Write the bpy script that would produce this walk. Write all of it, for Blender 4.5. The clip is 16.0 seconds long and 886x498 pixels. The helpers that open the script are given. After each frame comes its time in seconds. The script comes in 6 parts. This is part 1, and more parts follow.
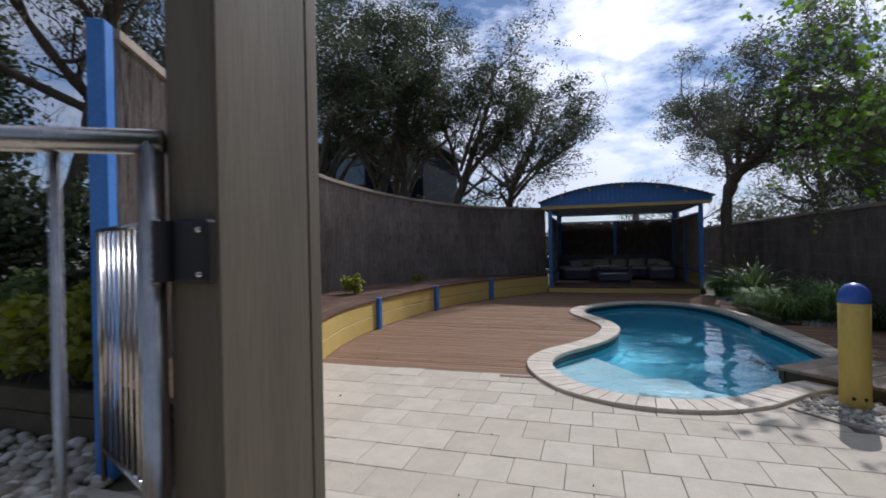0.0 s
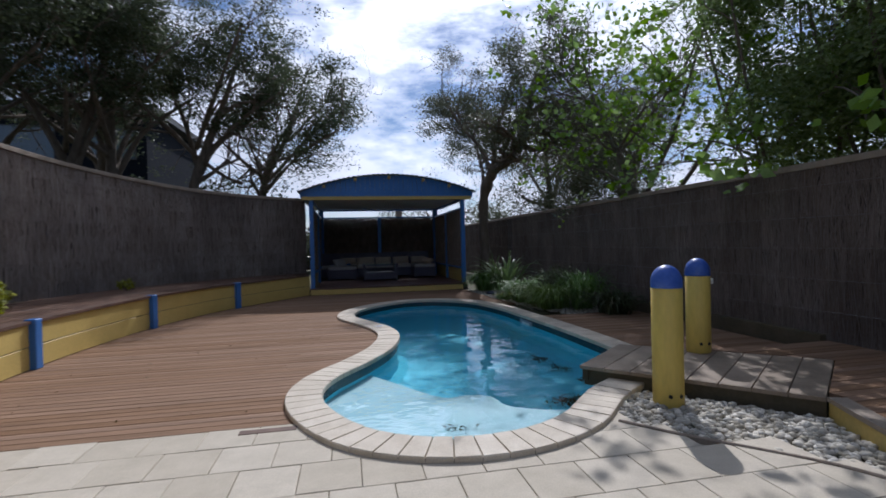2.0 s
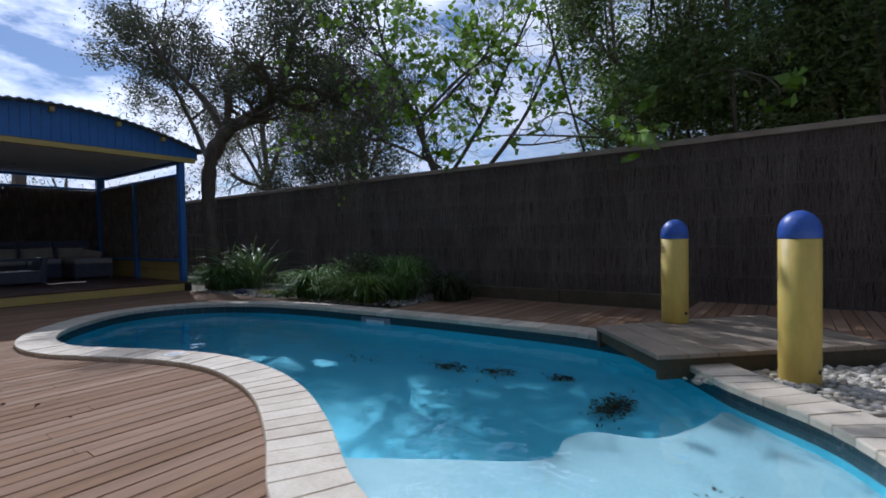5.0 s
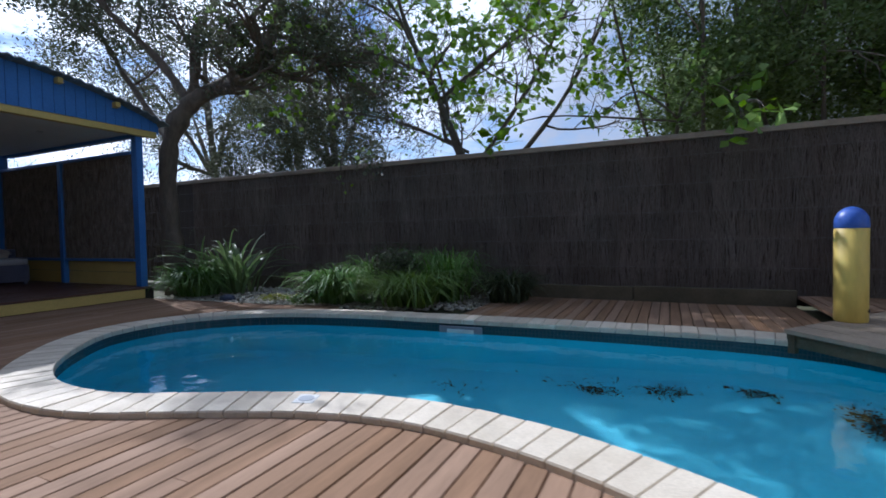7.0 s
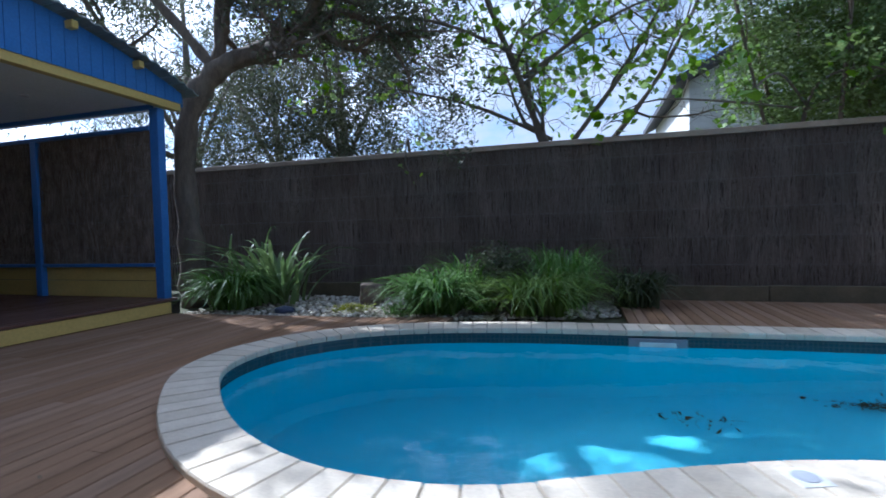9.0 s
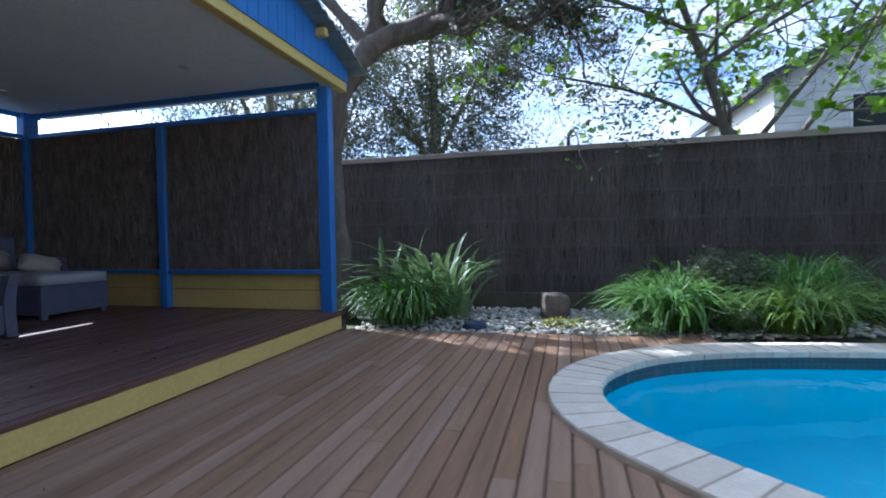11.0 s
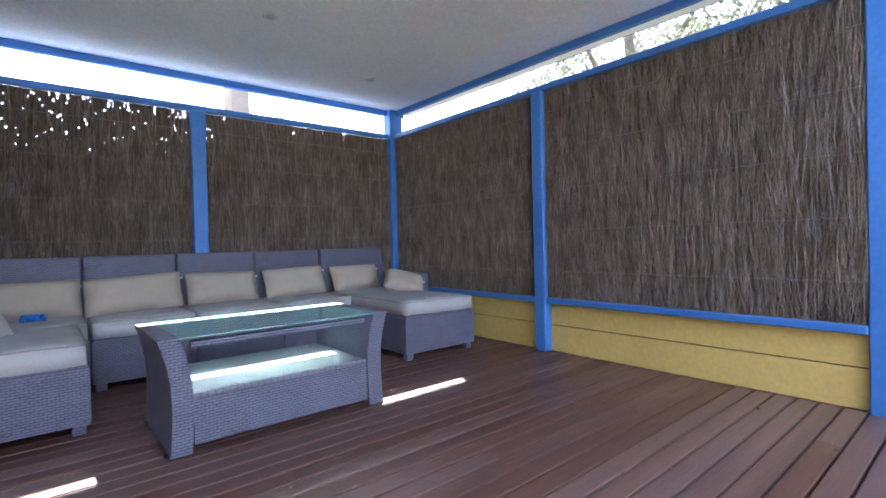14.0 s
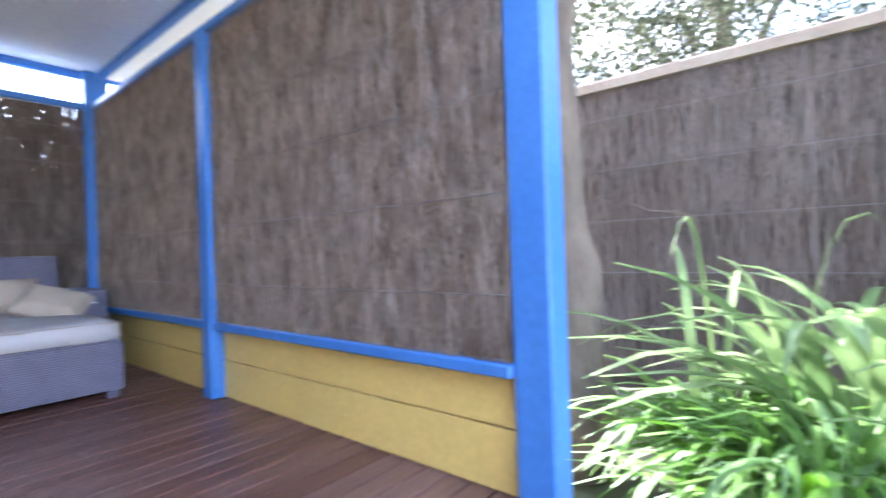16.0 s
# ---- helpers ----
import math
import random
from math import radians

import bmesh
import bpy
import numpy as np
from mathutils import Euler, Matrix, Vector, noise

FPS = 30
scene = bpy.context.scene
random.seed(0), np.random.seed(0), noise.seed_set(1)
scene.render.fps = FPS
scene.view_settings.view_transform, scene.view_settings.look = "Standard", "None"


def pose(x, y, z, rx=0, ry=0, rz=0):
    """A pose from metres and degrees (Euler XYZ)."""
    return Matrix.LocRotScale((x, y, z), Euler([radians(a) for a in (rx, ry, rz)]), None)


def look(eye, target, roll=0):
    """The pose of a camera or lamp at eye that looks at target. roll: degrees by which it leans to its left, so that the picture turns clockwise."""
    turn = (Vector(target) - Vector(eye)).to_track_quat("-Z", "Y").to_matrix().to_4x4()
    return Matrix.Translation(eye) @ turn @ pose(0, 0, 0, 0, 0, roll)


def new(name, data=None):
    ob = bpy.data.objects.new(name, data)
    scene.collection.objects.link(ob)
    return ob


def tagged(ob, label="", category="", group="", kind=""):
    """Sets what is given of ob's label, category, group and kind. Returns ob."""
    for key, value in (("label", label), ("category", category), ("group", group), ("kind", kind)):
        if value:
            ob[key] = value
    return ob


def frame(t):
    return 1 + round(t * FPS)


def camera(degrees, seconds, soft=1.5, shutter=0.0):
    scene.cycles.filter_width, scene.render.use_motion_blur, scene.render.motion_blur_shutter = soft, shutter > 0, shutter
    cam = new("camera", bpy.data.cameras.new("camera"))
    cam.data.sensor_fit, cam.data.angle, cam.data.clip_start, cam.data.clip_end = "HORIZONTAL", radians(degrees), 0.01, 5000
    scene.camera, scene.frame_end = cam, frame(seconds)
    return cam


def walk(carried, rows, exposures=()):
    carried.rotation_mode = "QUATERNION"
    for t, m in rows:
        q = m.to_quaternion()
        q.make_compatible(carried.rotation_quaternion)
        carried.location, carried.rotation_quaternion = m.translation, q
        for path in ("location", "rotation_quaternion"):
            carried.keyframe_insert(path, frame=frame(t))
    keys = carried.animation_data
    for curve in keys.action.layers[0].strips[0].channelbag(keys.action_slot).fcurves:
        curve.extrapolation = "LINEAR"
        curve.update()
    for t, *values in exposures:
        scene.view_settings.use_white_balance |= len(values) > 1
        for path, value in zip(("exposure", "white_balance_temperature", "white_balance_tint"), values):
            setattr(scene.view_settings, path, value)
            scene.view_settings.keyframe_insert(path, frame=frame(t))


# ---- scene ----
cam = camera(85.9, 16.0, soft=1.7, shutter=0.35)
PATH = [
    (0, (1.124, -0.269, 1.516), (0.535, 1.642, 1.504), -1.1),
    (0.5, (0.96, 0.137, 1.498), (0.61, 2.106, 1.483), -1.1),
    (1, (0.922, 0.593, 1.462), (0.9, 2.592, 1.445), -1.2),
    (1.5, (0.949, 1.072, 1.445), (1.174, 3.059, 1.425), -1.3),
    (2, (0.901, 1.566, 1.325), (1.293, 3.527, 1.303), -1.4),
    (2.5, (0.739, 2.18, 1.17), (1.362, 4.08, 1.143), -1.3),
    (3, (0.426, 2.76, 1.116), (1.299, 4.559, 1.08), -1.3),
    (3.5, (0.105, 3.288, 1.097), (1.239, 4.935, 1.058), -1.3),
    (4, (-0.162, 3.853, 1.037), (1.203, 5.314, 0.996), -1.2),
    (6.5, (-0.657, 6.788, 0.944), (1.101, 7.739, 0.884), -1.0),
    (7, (-0.685, 7.368, 0.948), (1.121, 8.224, 0.882), -1.1),
    (7.5, (-0.57, 8.004, 0.906), (1.27, 8.785, 0.851), -1.0),
    (8, (-0.593, 8.631, 0.937), (1.279, 9.331, 0.87), -1.2),
    (10.5, (-0.569, 11.956, 0.922), (1.364, 12.468, 0.881), -1.1),
    (11, (-0.465, 12.606, 0.954), (1.468, 13.12, 0.907), -1.0),
    (11.5, (-0.304, 13.181, 0.962), (1.618, 13.734, 0.918), -1.0),
    (12, (-0.164, 13.718, 0.98), (1.679, 14.493, 0.937), -0.8),
    (12.5, (0.023, 14.166, 1.017), (1.733, 15.204, 0.974), -0.9),
    (13, (0.249, 14.511, 1.048), (1.8, 15.773, 1.012), -1.0),
    (13.5, (0.575, 14.695, 1.087), (1.971, 16.126, 1.053), -1.2),
    (14, (0.987, 14.764, 1.102), (2.275, 16.294, 1.076), -1.4),
    (14.5, (1.428, 14.82, 1.082), (2.687, 16.374, 1.061), -1.4),
    (15, (1.91, 14.802, 1.053), (3.179, 16.348, 1.041), -1.3),
    (15.5, (2.398, 14.652, 1.039), (3.667, 16.198, 1.035), -1.6),
    (16, (2.861, 14.426, 0.997), (4.41, 15.691, 1.007), -1.9),
]
EXPOSURES = [(0.0, -0.65, 5650, 17), (2.0, -0.65, 5600, 16), (4.0, -0.75, 5450, 16), (6.5, -0.15, 5350, 15), (8.0, 0.25, 5200, 13), (10.5, 1.12, 4950, 12),
             (11.5, 1.65, 5000, 12), (12.5, 2.65, 5100, 12), (13.5, 3.5, 5500, 15), (15.0, 4.05, 5850, 17), (16.0, 4.2, 5600, 20)]
walk(cam, [(t, look(eye, target, roll)) for t, eye, target, roll in PATH], EXPOSURES)

# ---- world and sun ----
SUN_TO = Vector((0.41, 1.0, 0.985)).normalized()
world = bpy.data.worlds.new("sky")
scene.world = world
world.use_nodes = True
wn, wl = world.node_tree.nodes, world.node_tree.links
wn.clear()
w_out = wn.new("ShaderNodeOutputWorld")
w_bg = wn.new("ShaderNodeBackground")
w_bg.inputs["Strength"].default_value = 0.11
w_sky = wn.new("ShaderNodeTexSky")
w_sky.sky_type = "NISHITA"
w_sky.sun_disc = False
w_sky.dust_density, w_sky.air_density, w_sky.ozone_density = 0.3, 1.0, 2.5
w_sky.sun_elevation = math.asin(SUN_TO.z)
w_sky.sun_rotation = math.atan2(SUN_TO.x, SUN_TO.y)
w_co = wn.new("ShaderNodeTexCoord")
w_map = wn.new("ShaderNodeMapping")
w_map.inputs["Scale"].default_value = (1.0, 1.0, 2.6)
w_cl = wn.new("ShaderNodeTexNoise")
w_cl.inputs["Scale"].default_value = 3.6
w_cl.inputs["Detail"].default_value = 9.0
w_cl.inputs["Roughness"].default_value = 0.62
w_ramp = wn.new("ShaderNodeValToRGB")
w_ramp.color_ramp.elements[0].position = 0.40
w_ramp.color_ramp.elements[1].position = 0.56
w_mix = wn.new("ShaderNodeMixRGB")
w_dot = wn.new("ShaderNodeVectorMath")
w_dot.operation = "DOT_PRODUCT"
w_dot.inputs[1].default_value = SUN_TO
w_near = wn.new("ShaderNodeMapRange")
w_near.inputs["From Min"].default_value, w_near.inputs["From Max"].default_value = 0.55, 0.95
w_near.inputs["To Min"].default_value, w_near.inputs["To Max"].default_value = 0.0, 1.0
w_cloud = wn.new("ShaderNodeMixRGB")
w_cloud.inputs[1].default_value = (4.6, 5.0, 5.7, 1)
w_cloud.inputs[2].default_value = (19.0, 19.2, 19.6, 1)
wl.new(w_co.outputs["Generated"], w_dot.inputs[0])
wl.new(w_dot.outputs["Value"], w_near.inputs["Value"])
wl.new(w_near.outputs["Result"], w_cloud.inputs[0])
wl.new(w_cloud.outputs["Color"], w_mix.inputs[2])
wl.new(w_co.outputs["Generated"], w_map.inputs["Vector"])
wl.new(w_map.outputs["Vector"], w_cl.inputs["Vector"])
wl.new(w_cl.outputs["Fac"], w_ramp.inputs["Fac"])
wl.new(w_ramp.outputs["Color"], w_mix.inputs[0])
wl.new(w_sky.outputs["Color"], w_mix.inputs[1])
wl.new(w_mix.outputs["Color"], w_bg.inputs["Color"])
wl.new(w_bg.outputs["Background"], w_out.inputs["Surface"])

sun = new("sun", bpy.data.lights.new("sun", "SUN"))
sun.data.energy, sun.data.angle, sun.data.color = 5.0, radians(0.53), (1.0, 0.95, 0.86)
sun.matrix_world = look(SUN_TO * 60, (0, 0, 0))


# ---- materials ----
def material(name, colour, rough=0.7, metal=0.0, second=None, scale=6.0, stretch=(1, 1, 1), bump=0.15, bump_scale=60.0,
             vary=0.0, island=False, spec=0.4, contrast=(0.35, 0.7), coat=0.0):
    """A surface with a colour, a second colour in large patches, fine grain, relief and a change from piece to piece."""
    m = bpy.data.materials.new(name)
    m.use_nodes = True
    n, l = m.node_tree.nodes, m.node_tree.links
    p = n["Principled BSDF"]
    p.inputs["Roughness"].default_value = rough
    p.inputs["Metallic"].default_value = metal
    p.inputs["Specular IOR Level"].default_value = spec
    p.inputs["Coat Weight"].default_value = coat
    co = n.new("ShaderNodeTexCoord")
    mp = n.new("ShaderNodeMapping")
    mp.inputs["Scale"].default_value = stretch
    l.new(co.outputs["Object"], mp.inputs["Vector"])
    big = n.new("ShaderNodeTexNoise")
    big.inputs["Scale"].default_value, big.inputs["Detail"].default_value, big.inputs["Roughness"].default_value = scale, 6.0, 0.65
    l.new(mp.outputs["Vector"], big.inputs["Vector"])
    ramp = n.new("ShaderNodeValToRGB")
    ramp.color_ramp.elements[0].position, ramp.color_ramp.elements[1].position = contrast
    ramp.color_ramp.elements[0].color = (*colour, 1)
    ramp.color_ramp.elements[1].color = (*(second or [c * 0.75 for c in colour]), 1)
    l.new(big.outputs["Fac"], ramp.inputs["Fac"])
    fine = n.new("ShaderNodeTexNoise")
    fine.inputs["Scale"].default_value, fine.inputs["Detail"].default_value = bump_scale, 4.0
    l.new(mp.outputs["Vector"], fine.inputs["Vector"])
    grain = n.new("ShaderNodeMapRange")
    grain.inputs["To Min"].default_value, grain.inputs["To Max"].default_value = 0.78, 1.2
    l.new(fine.outputs["Fac"], grain.inputs["Value"])
    hsv = n.new("ShaderNodeHueSaturation")
    l.new(ramp.outputs["Color"], hsv.inputs["Color"])
    value = grain.outputs["Result"]
    if vary:
        if island:
            src = n.new("ShaderNodeNewGeometry").outputs["Random Per Island"]
        else:
            src = n.new("ShaderNodeObjectInfo").outputs["Random"]
        rng = n.new("ShaderNodeMapRange")
        rng.inputs["To Min"].default_value, rng.inputs["To Max"].default_value = 1 - vary, 1 + vary
        l.new(src, rng.inputs["Value"])
        mul = n.new("ShaderNodeMath")
        mul.operation = "MULTIPLY"
        l.new(rng.outputs["Result"], mul.inputs[0])
        l.new(value, mul.inputs[1])
        value = mul.outputs["Value"]
        sat = n.new("ShaderNodeMapRange")
        sat.inputs["From Min"].default_value, sat.inputs["From Max"].default_value = 0.0, 1.0
        sat.inputs["To Min"].default_value, sat.inputs["To Max"].default_value = 1 + vary * 0.7, 1 - vary * 0.7
        l.new(src, sat.inputs["Value"])
        l.new(sat.outputs["Result"], hsv.inputs["Saturation"])
    l.new(value, hsv.inputs["Value"])
    l.new(hsv.outputs["Color"], p.inputs["Base Color"])
    rr = n.new("ShaderNodeMapRange")
    rr.inputs["To Min"].default_value, rr.inputs["To Max"].default_value = max(rough - 0.12, 0.02), min(rough + 0.12, 1)
    l.new(big.outputs["Fac"], rr.inputs["Value"])
    l.new(rr.outputs["Result"], p.inputs["Roughness"])
    if bump:
        b = n.new("ShaderNodeBump")
        b.inputs["Strength"].default_value, b.inputs["Distance"].default_value = bump, 0.01
        l.new(fine.outputs["Fac"], b.inputs["Height"])
        l.new(b.outputs["Normal"], p.inputs["Normal"])
    return m


def leaf_material(name, colour, second, rough=0.45, through_light=0.45):
    m = material(name, colour, rough, second=second, scale=0.9, bump=0, vary=0.35, island=True, contrast=(0.3, 0.7))
    n, l = m.node_tree.nodes, m.node_tree.links
    p, out = n["Principled BSDF"], n["Material Output"]
    tr = n.new("ShaderNodeBsdfTranslucent")
    mix = n.new("ShaderNodeMixShader")
    mix.inputs["Fac"].default_value = through_light
    l.new(p.inputs["Base Color"].links[0].from_socket, tr.inputs["Color"])
    l.new(p.outputs["BSDF"], mix.inputs[1])
    l.new(tr.outputs["BSDF"], mix.inputs[2])
    l.new(mix.outputs["Shader"], out.inputs["Surface"])
    return m


def weave_material(name, colour, second, flat=False):
    """Flat plastic strands woven over and under one another."""
    m = material(name, colour, 0.5, second=second, scale=9, bump=0, spec=0.35)
    n, l = m.node_tree.nodes, m.node_tree.links
    p = n["Principled BSDF"]
    co = n.new("ShaderNodeTexCoord")
    sep = n.new("ShaderNodeSeparateXYZ")
    l.new(co.outputs["Object"], sep.inputs["Vector"])
    add = n.new("ShaderNodeMath")
    add.operation = "ADD"
    l.new(sep.outputs["X"], add.inputs[0])
    l.new(sep.outputs["Y"], add.inputs[1])
    com = n.new("ShaderNodeCombineXYZ")
    l.new(sep.outputs["X"] if flat else add.outputs["Value"], com.inputs["X"])
    l.new(sep.outputs["Y"] if flat else sep.outputs["Z"], com.inputs["Y"])
    br = n.new("ShaderNodeTexBrick")
    br.inputs["Scale"].default_value = 1.0
    br.inputs["Brick Width"].default_value, br.inputs["Row Height"].default_value = 0.032, 0.013
    br.inputs["Mortar Size"].default_value, br.inputs["Mortar Smooth"].default_value = 0.0026, 0.9
    l.new(com.outputs["Vector"], br.inputs["Vector"])
    dark = n.new("ShaderNodeMixRGB")
    dark.blend_type = "MULTIPLY"
    dark.inputs[2].default_value = (0.28, 0.28, 0.31, 1)
    l.new(br.outputs["Fac"], dark.inputs[0])
    l.new(p.inputs["Base Color"].links[0].from_socket, dark.inputs[1])
    l.new(dark.outputs["Color"], p.inputs["Base Color"])
    b = n.new("ShaderNodeBump")
    b.invert = True
    b.inputs["Strength"].default_value, b.inputs["Distance"].default_value = 1.0, 0.006
    l.new(br.outputs["Fac"], b.inputs["Height"])
    l.new(b.outputs["Normal"], p.inputs["Normal"])
    return m


def glass_material(name, colour, rough=0.0, ior=1.45, ripple=0.0):
    m = bpy.data.materials.new(name)
    m.use_nodes = True
    n, l = m.node_tree.nodes, m.node_tree.links
    p = n["Principled BSDF"]
    p.inputs["Base Color"].default_value = (*colour, 1)
    p.inputs["Transmission Weight"].default_value = 1.0
    p.inputs["Roughness"].default_value = rough
    p.inputs["IOR"].default_value = ior
    if ripple:
        co = n.new("ShaderNodeTexCoord")
        a = n.new("ShaderNodeTexNoise")
        a.inputs["Scale"].default_value, a.inputs["Detail"].default_value = 2.2, 3.0
        l.new(co.outputs["Object"], a.inputs["Vector"])
        b = n.new("ShaderNodeBump")
        b.inputs["Strength"].default_value, b.inputs["Distance"].default_value = 1.0, ripple
        l.new(a.outputs["Fac"], b.inputs["Height"])
        l.new(b.outputs["Normal"], p.inputs["Normal"])
    return m


BLUE = material("blue_paint", (0.05, 0.17, 0.47), 0.45, second=(0.065, 0.20, 0.52), scale=3, bump=0.12, bump_scale=45)
BLUE_B = material("bollard_blue_paint", (0.04, 0.10, 0.42), 0.4, second=(0.07, 0.14, 0.46), scale=12, bump=0.1, bump_scale=45)
YELLOW = material("yellow_paint", (0.64, 0.48, 0.15), 0.5, second=(0.58, 0.43, 0.13), scale=2.5, bump=0.1, bump_scale=40)
YELLOW_B = material("bollard_yellow_paint", (0.66, 0.49, 0.11), 0.5, second=(0.55, 0.40, 0.09), scale=5, stretch=(1, 1, 0.3), bump=0.1, bump_scale=40)
DECK = material("weathered_deck_timber", (0.31, 0.19, 0.116), 0.8, second=(0.21, 0.13, 0.08), scale=3.0, stretch=(0.25, 3, 3), bump=0.3, bump_scale=40, vary=0.13, spec=0.15)
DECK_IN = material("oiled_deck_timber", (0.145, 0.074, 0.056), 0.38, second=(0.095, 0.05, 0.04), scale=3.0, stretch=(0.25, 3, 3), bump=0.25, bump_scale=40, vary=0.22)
PLATFORM = material("grey_platform_timber", (0.34, 0.27, 0.20), 0.75, second=(0.25, 0.20, 0.15), scale=4, stretch=(1, 1, 1), bump=0.3, bump_scale=40, vary=0.12)
BENCH = material("bench_timber", (0.17, 0.095, 0.06), 0.6, second=(0.10, 0.062, 0.045), scale=4, bump=0.3, bump_scale=50, vary=0.2)
CAP = material("weathered_capping_timber", (0.36, 0.29, 0.22), 0.8, second=(0.25, 0.20, 0.15), scale=3, bump=0.3, bump_scale=50)
POST_WOOD = material("grey_green_gate_post_timber", (0.135, 0.112, 0.075), 0.75, second=(0.095, 0.08, 0.055), scale=2.0, stretch=(3, 3, 0.25), bump=0.12, bump_scale=45)
SLEEPER = material("garden_sleeper_timber", (0.12, 0.095, 0.058), 0.85, second=(0.07, 0.062, 0.036), scale=3, bump=0.4, bump_scale=40)
PAVER = material("cream_paver", (0.58, 0.51, 0.40), 0.85, second=(0.50, 0.44, 0.34), scale=5, bump=0.25, bump_scale=120, vary=0.07)
GROUT = material("sandy_bedding", (0.36, 0.31, 0.24), 0.95, bump=0.3, bump_scale=90)
COPING = material("cream_coping_brick", (0.66, 0.58, 0.46), 0.7, second=(0.56, 0.48, 0.37), scale=7, bump=0.3, bump_scale=90, vary=0.08)
POOL = material("pool_plaster", (0.125, 0.60, 0.76), 0.6, second=(0.11, 0.54, 0.71), scale=1.2, bump=0)
POOL_LEDGE = material("pool_ledge_plaster", (0.27, 0.47, 0.52), 0.6, second=(0.22, 0.42, 0.48), scale=2.0, bump=0)
WATER = glass_material("pool_water", (1.0, 1.0, 1.0), 0.0, 1.33, ripple=0.018)
BRUSH = material("dark_brushwood", (0.14, 0.108, 0.08), 0.9, second=(0.30, 0.245, 0.19), scale=11, stretch=(1, 1, 0.45), bump=0.3, bump_scale=60, vary=0.55, island=True)
BRUSH_FENCE = material("shaded_fence_brushwood", (0.165, 0.13, 0.108), 0.9, second=(0.27, 0.225, 0.19), scale=1.6, stretch=(1, 1, 0.4), bump=0.3, bump_scale=60, vary=0.28, island=True)
FENCE_BACK = material("fence_core", (0.10, 0.08, 0.065), 0.95, second=(0.06, 0.048, 0.04), scale=6, stretch=(8, 8, 0.25), bump=0.6, bump_scale=40)
BRUSH_BACK = material("brushwood_core", (0.17, 0.135, 0.105), 0.95, second=(0.10, 0.08, 0.062), scale=6, stretch=(8, 8, 0.25), bump=0.6, bump_scale=40)
BRUSH_OLD = material("grey_brushwood", (0.23, 0.195, 0.17), 0.95, second=(0.44, 0.385, 0.34), scale=0.9, stretch=(1, 1, 0.6), bump=0.4, bump_scale=60, vary=0.3, island=True)
WIRE = material("galvanised_wire", (0.35, 0.35, 0.35), 0.4, metal=0.8, bump=0)
CEILING = material("white_ceiling_board", (0.88, 0.88, 0.87), 0.8, second=(0.83, 0.83, 0.82), scale=1.5, bump=0.05)
METAL_ROOF = material("green_grey_roof_steel", (0.23, 0.27, 0.26), 0.45, second=(0.18, 0.21, 0.20), scale=4, bump=0.05, metal=0.2)
CHROME = material("brushed_steel_tube", (0.50, 0.48, 0.45), 0.24, metal=1.0, second=(0.44, 0.42, 0.39), scale=6, bump=0.0)
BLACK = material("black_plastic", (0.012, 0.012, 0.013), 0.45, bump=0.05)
WICKER = weave_material("grey_wicker", (0.20, 0.20, 0.27), (0.16, 0.16, 0.215))
WICKER_FLAT = weave_material("grey_wicker_shelf", (0.24, 0.24, 0.27), (0.19, 0.19, 0.22), True)
FABRIC = material("grey_seat_fabric", (0.45, 0.44, 0.43), 0.95, second=(0.37, 0.36, 0.35), scale=4, bump=0.3, bump_scale=220)
LINEN = material("beige_linen", (0.44, 0.38, 0.30), 0.95, second=(0.38, 0.325, 0.255), scale=5, bump=0.35, bump_scale=200)
PIPING = material("fabric_piping", (0.36, 0.32, 0.27), 0.9, bump=0)
TABLE_GLASS = glass_material("green_table_glass", (0.50, 0.82, 0.78), 0.08, 1.5)
TABLE_GLASS.node_tree.nodes["Principled BSDF"].inputs["Transmission Weight"].default_value = 0.7
PEBBLE = material("pale_pebble", (0.58, 0.53, 0.43), 0.75, second=(0.42, 0.385, 0.32), scale=9, bump=0.15, vary=0.4, island=True)
SOIL = material("dark_soil", (0.06, 0.045, 0.03), 0.95, second=(0.10, 0.08, 0.055), scale=6, bump=0.6, bump_scale=40)
ROCK = material("garden_rock", (0.17, 0.13, 0.10), 0.9, second=(0.10, 0.08, 0.065), scale=5, bump=0.5, bump_scale=30)
BARK = material("grey_brown_bark", (0.19, 0.15, 0.115), 0.92, second=(0.10, 0.08, 0.06), scale=5, stretch=(2, 2, 0.6), bump=0.8, bump_scale=28)
BARK_FIG = material("fig_bark", (0.17, 0.145, 0.115), 0.9, second=(0.11, 0.095, 0.075), scale=6, bump=0.5, bump_scale=30)
BARK_PALE = material("pale_grey_bark", (0.26, 0.22, 0.18), 0.9, second=(0.16, 0.135, 0.11), scale=6, bump=0.5, bump_scale=30)
LEAF_DARK = leaf_material("tea_tree_leaf", (0.058, 0.08, 0.038), (0.10, 0.122, 0.06), through_light=0.42)
LEAF_MOONAH = leaf_material("moonah_leaf", (0.09, 0.108, 0.058), (0.145, 0.158, 0.095), through_light=0.4)
LEAF_GREEN = leaf_material("privet_leaf", (0.14, 0.205, 0.06), (0.22, 0.29, 0.105), through_light=0.62)
LEAF_FIG = leaf_material("young_fig_leaf", (0.17, 0.32, 0.04), (0.25, 0.38, 0.06), through_light=0.5)
LEAF_GRASS = leaf_material("strap_leaf", (0.11, 0.235, 0.045), (0.19, 0.32, 0.09), rough=0.5, through_light=0.42)
LEAF_LAWN = leaf_material("grass_leaf", (0.15, 0.25, 0.05), (0.25, 0.35, 0.10), rough=0.5, through_light=0.42)
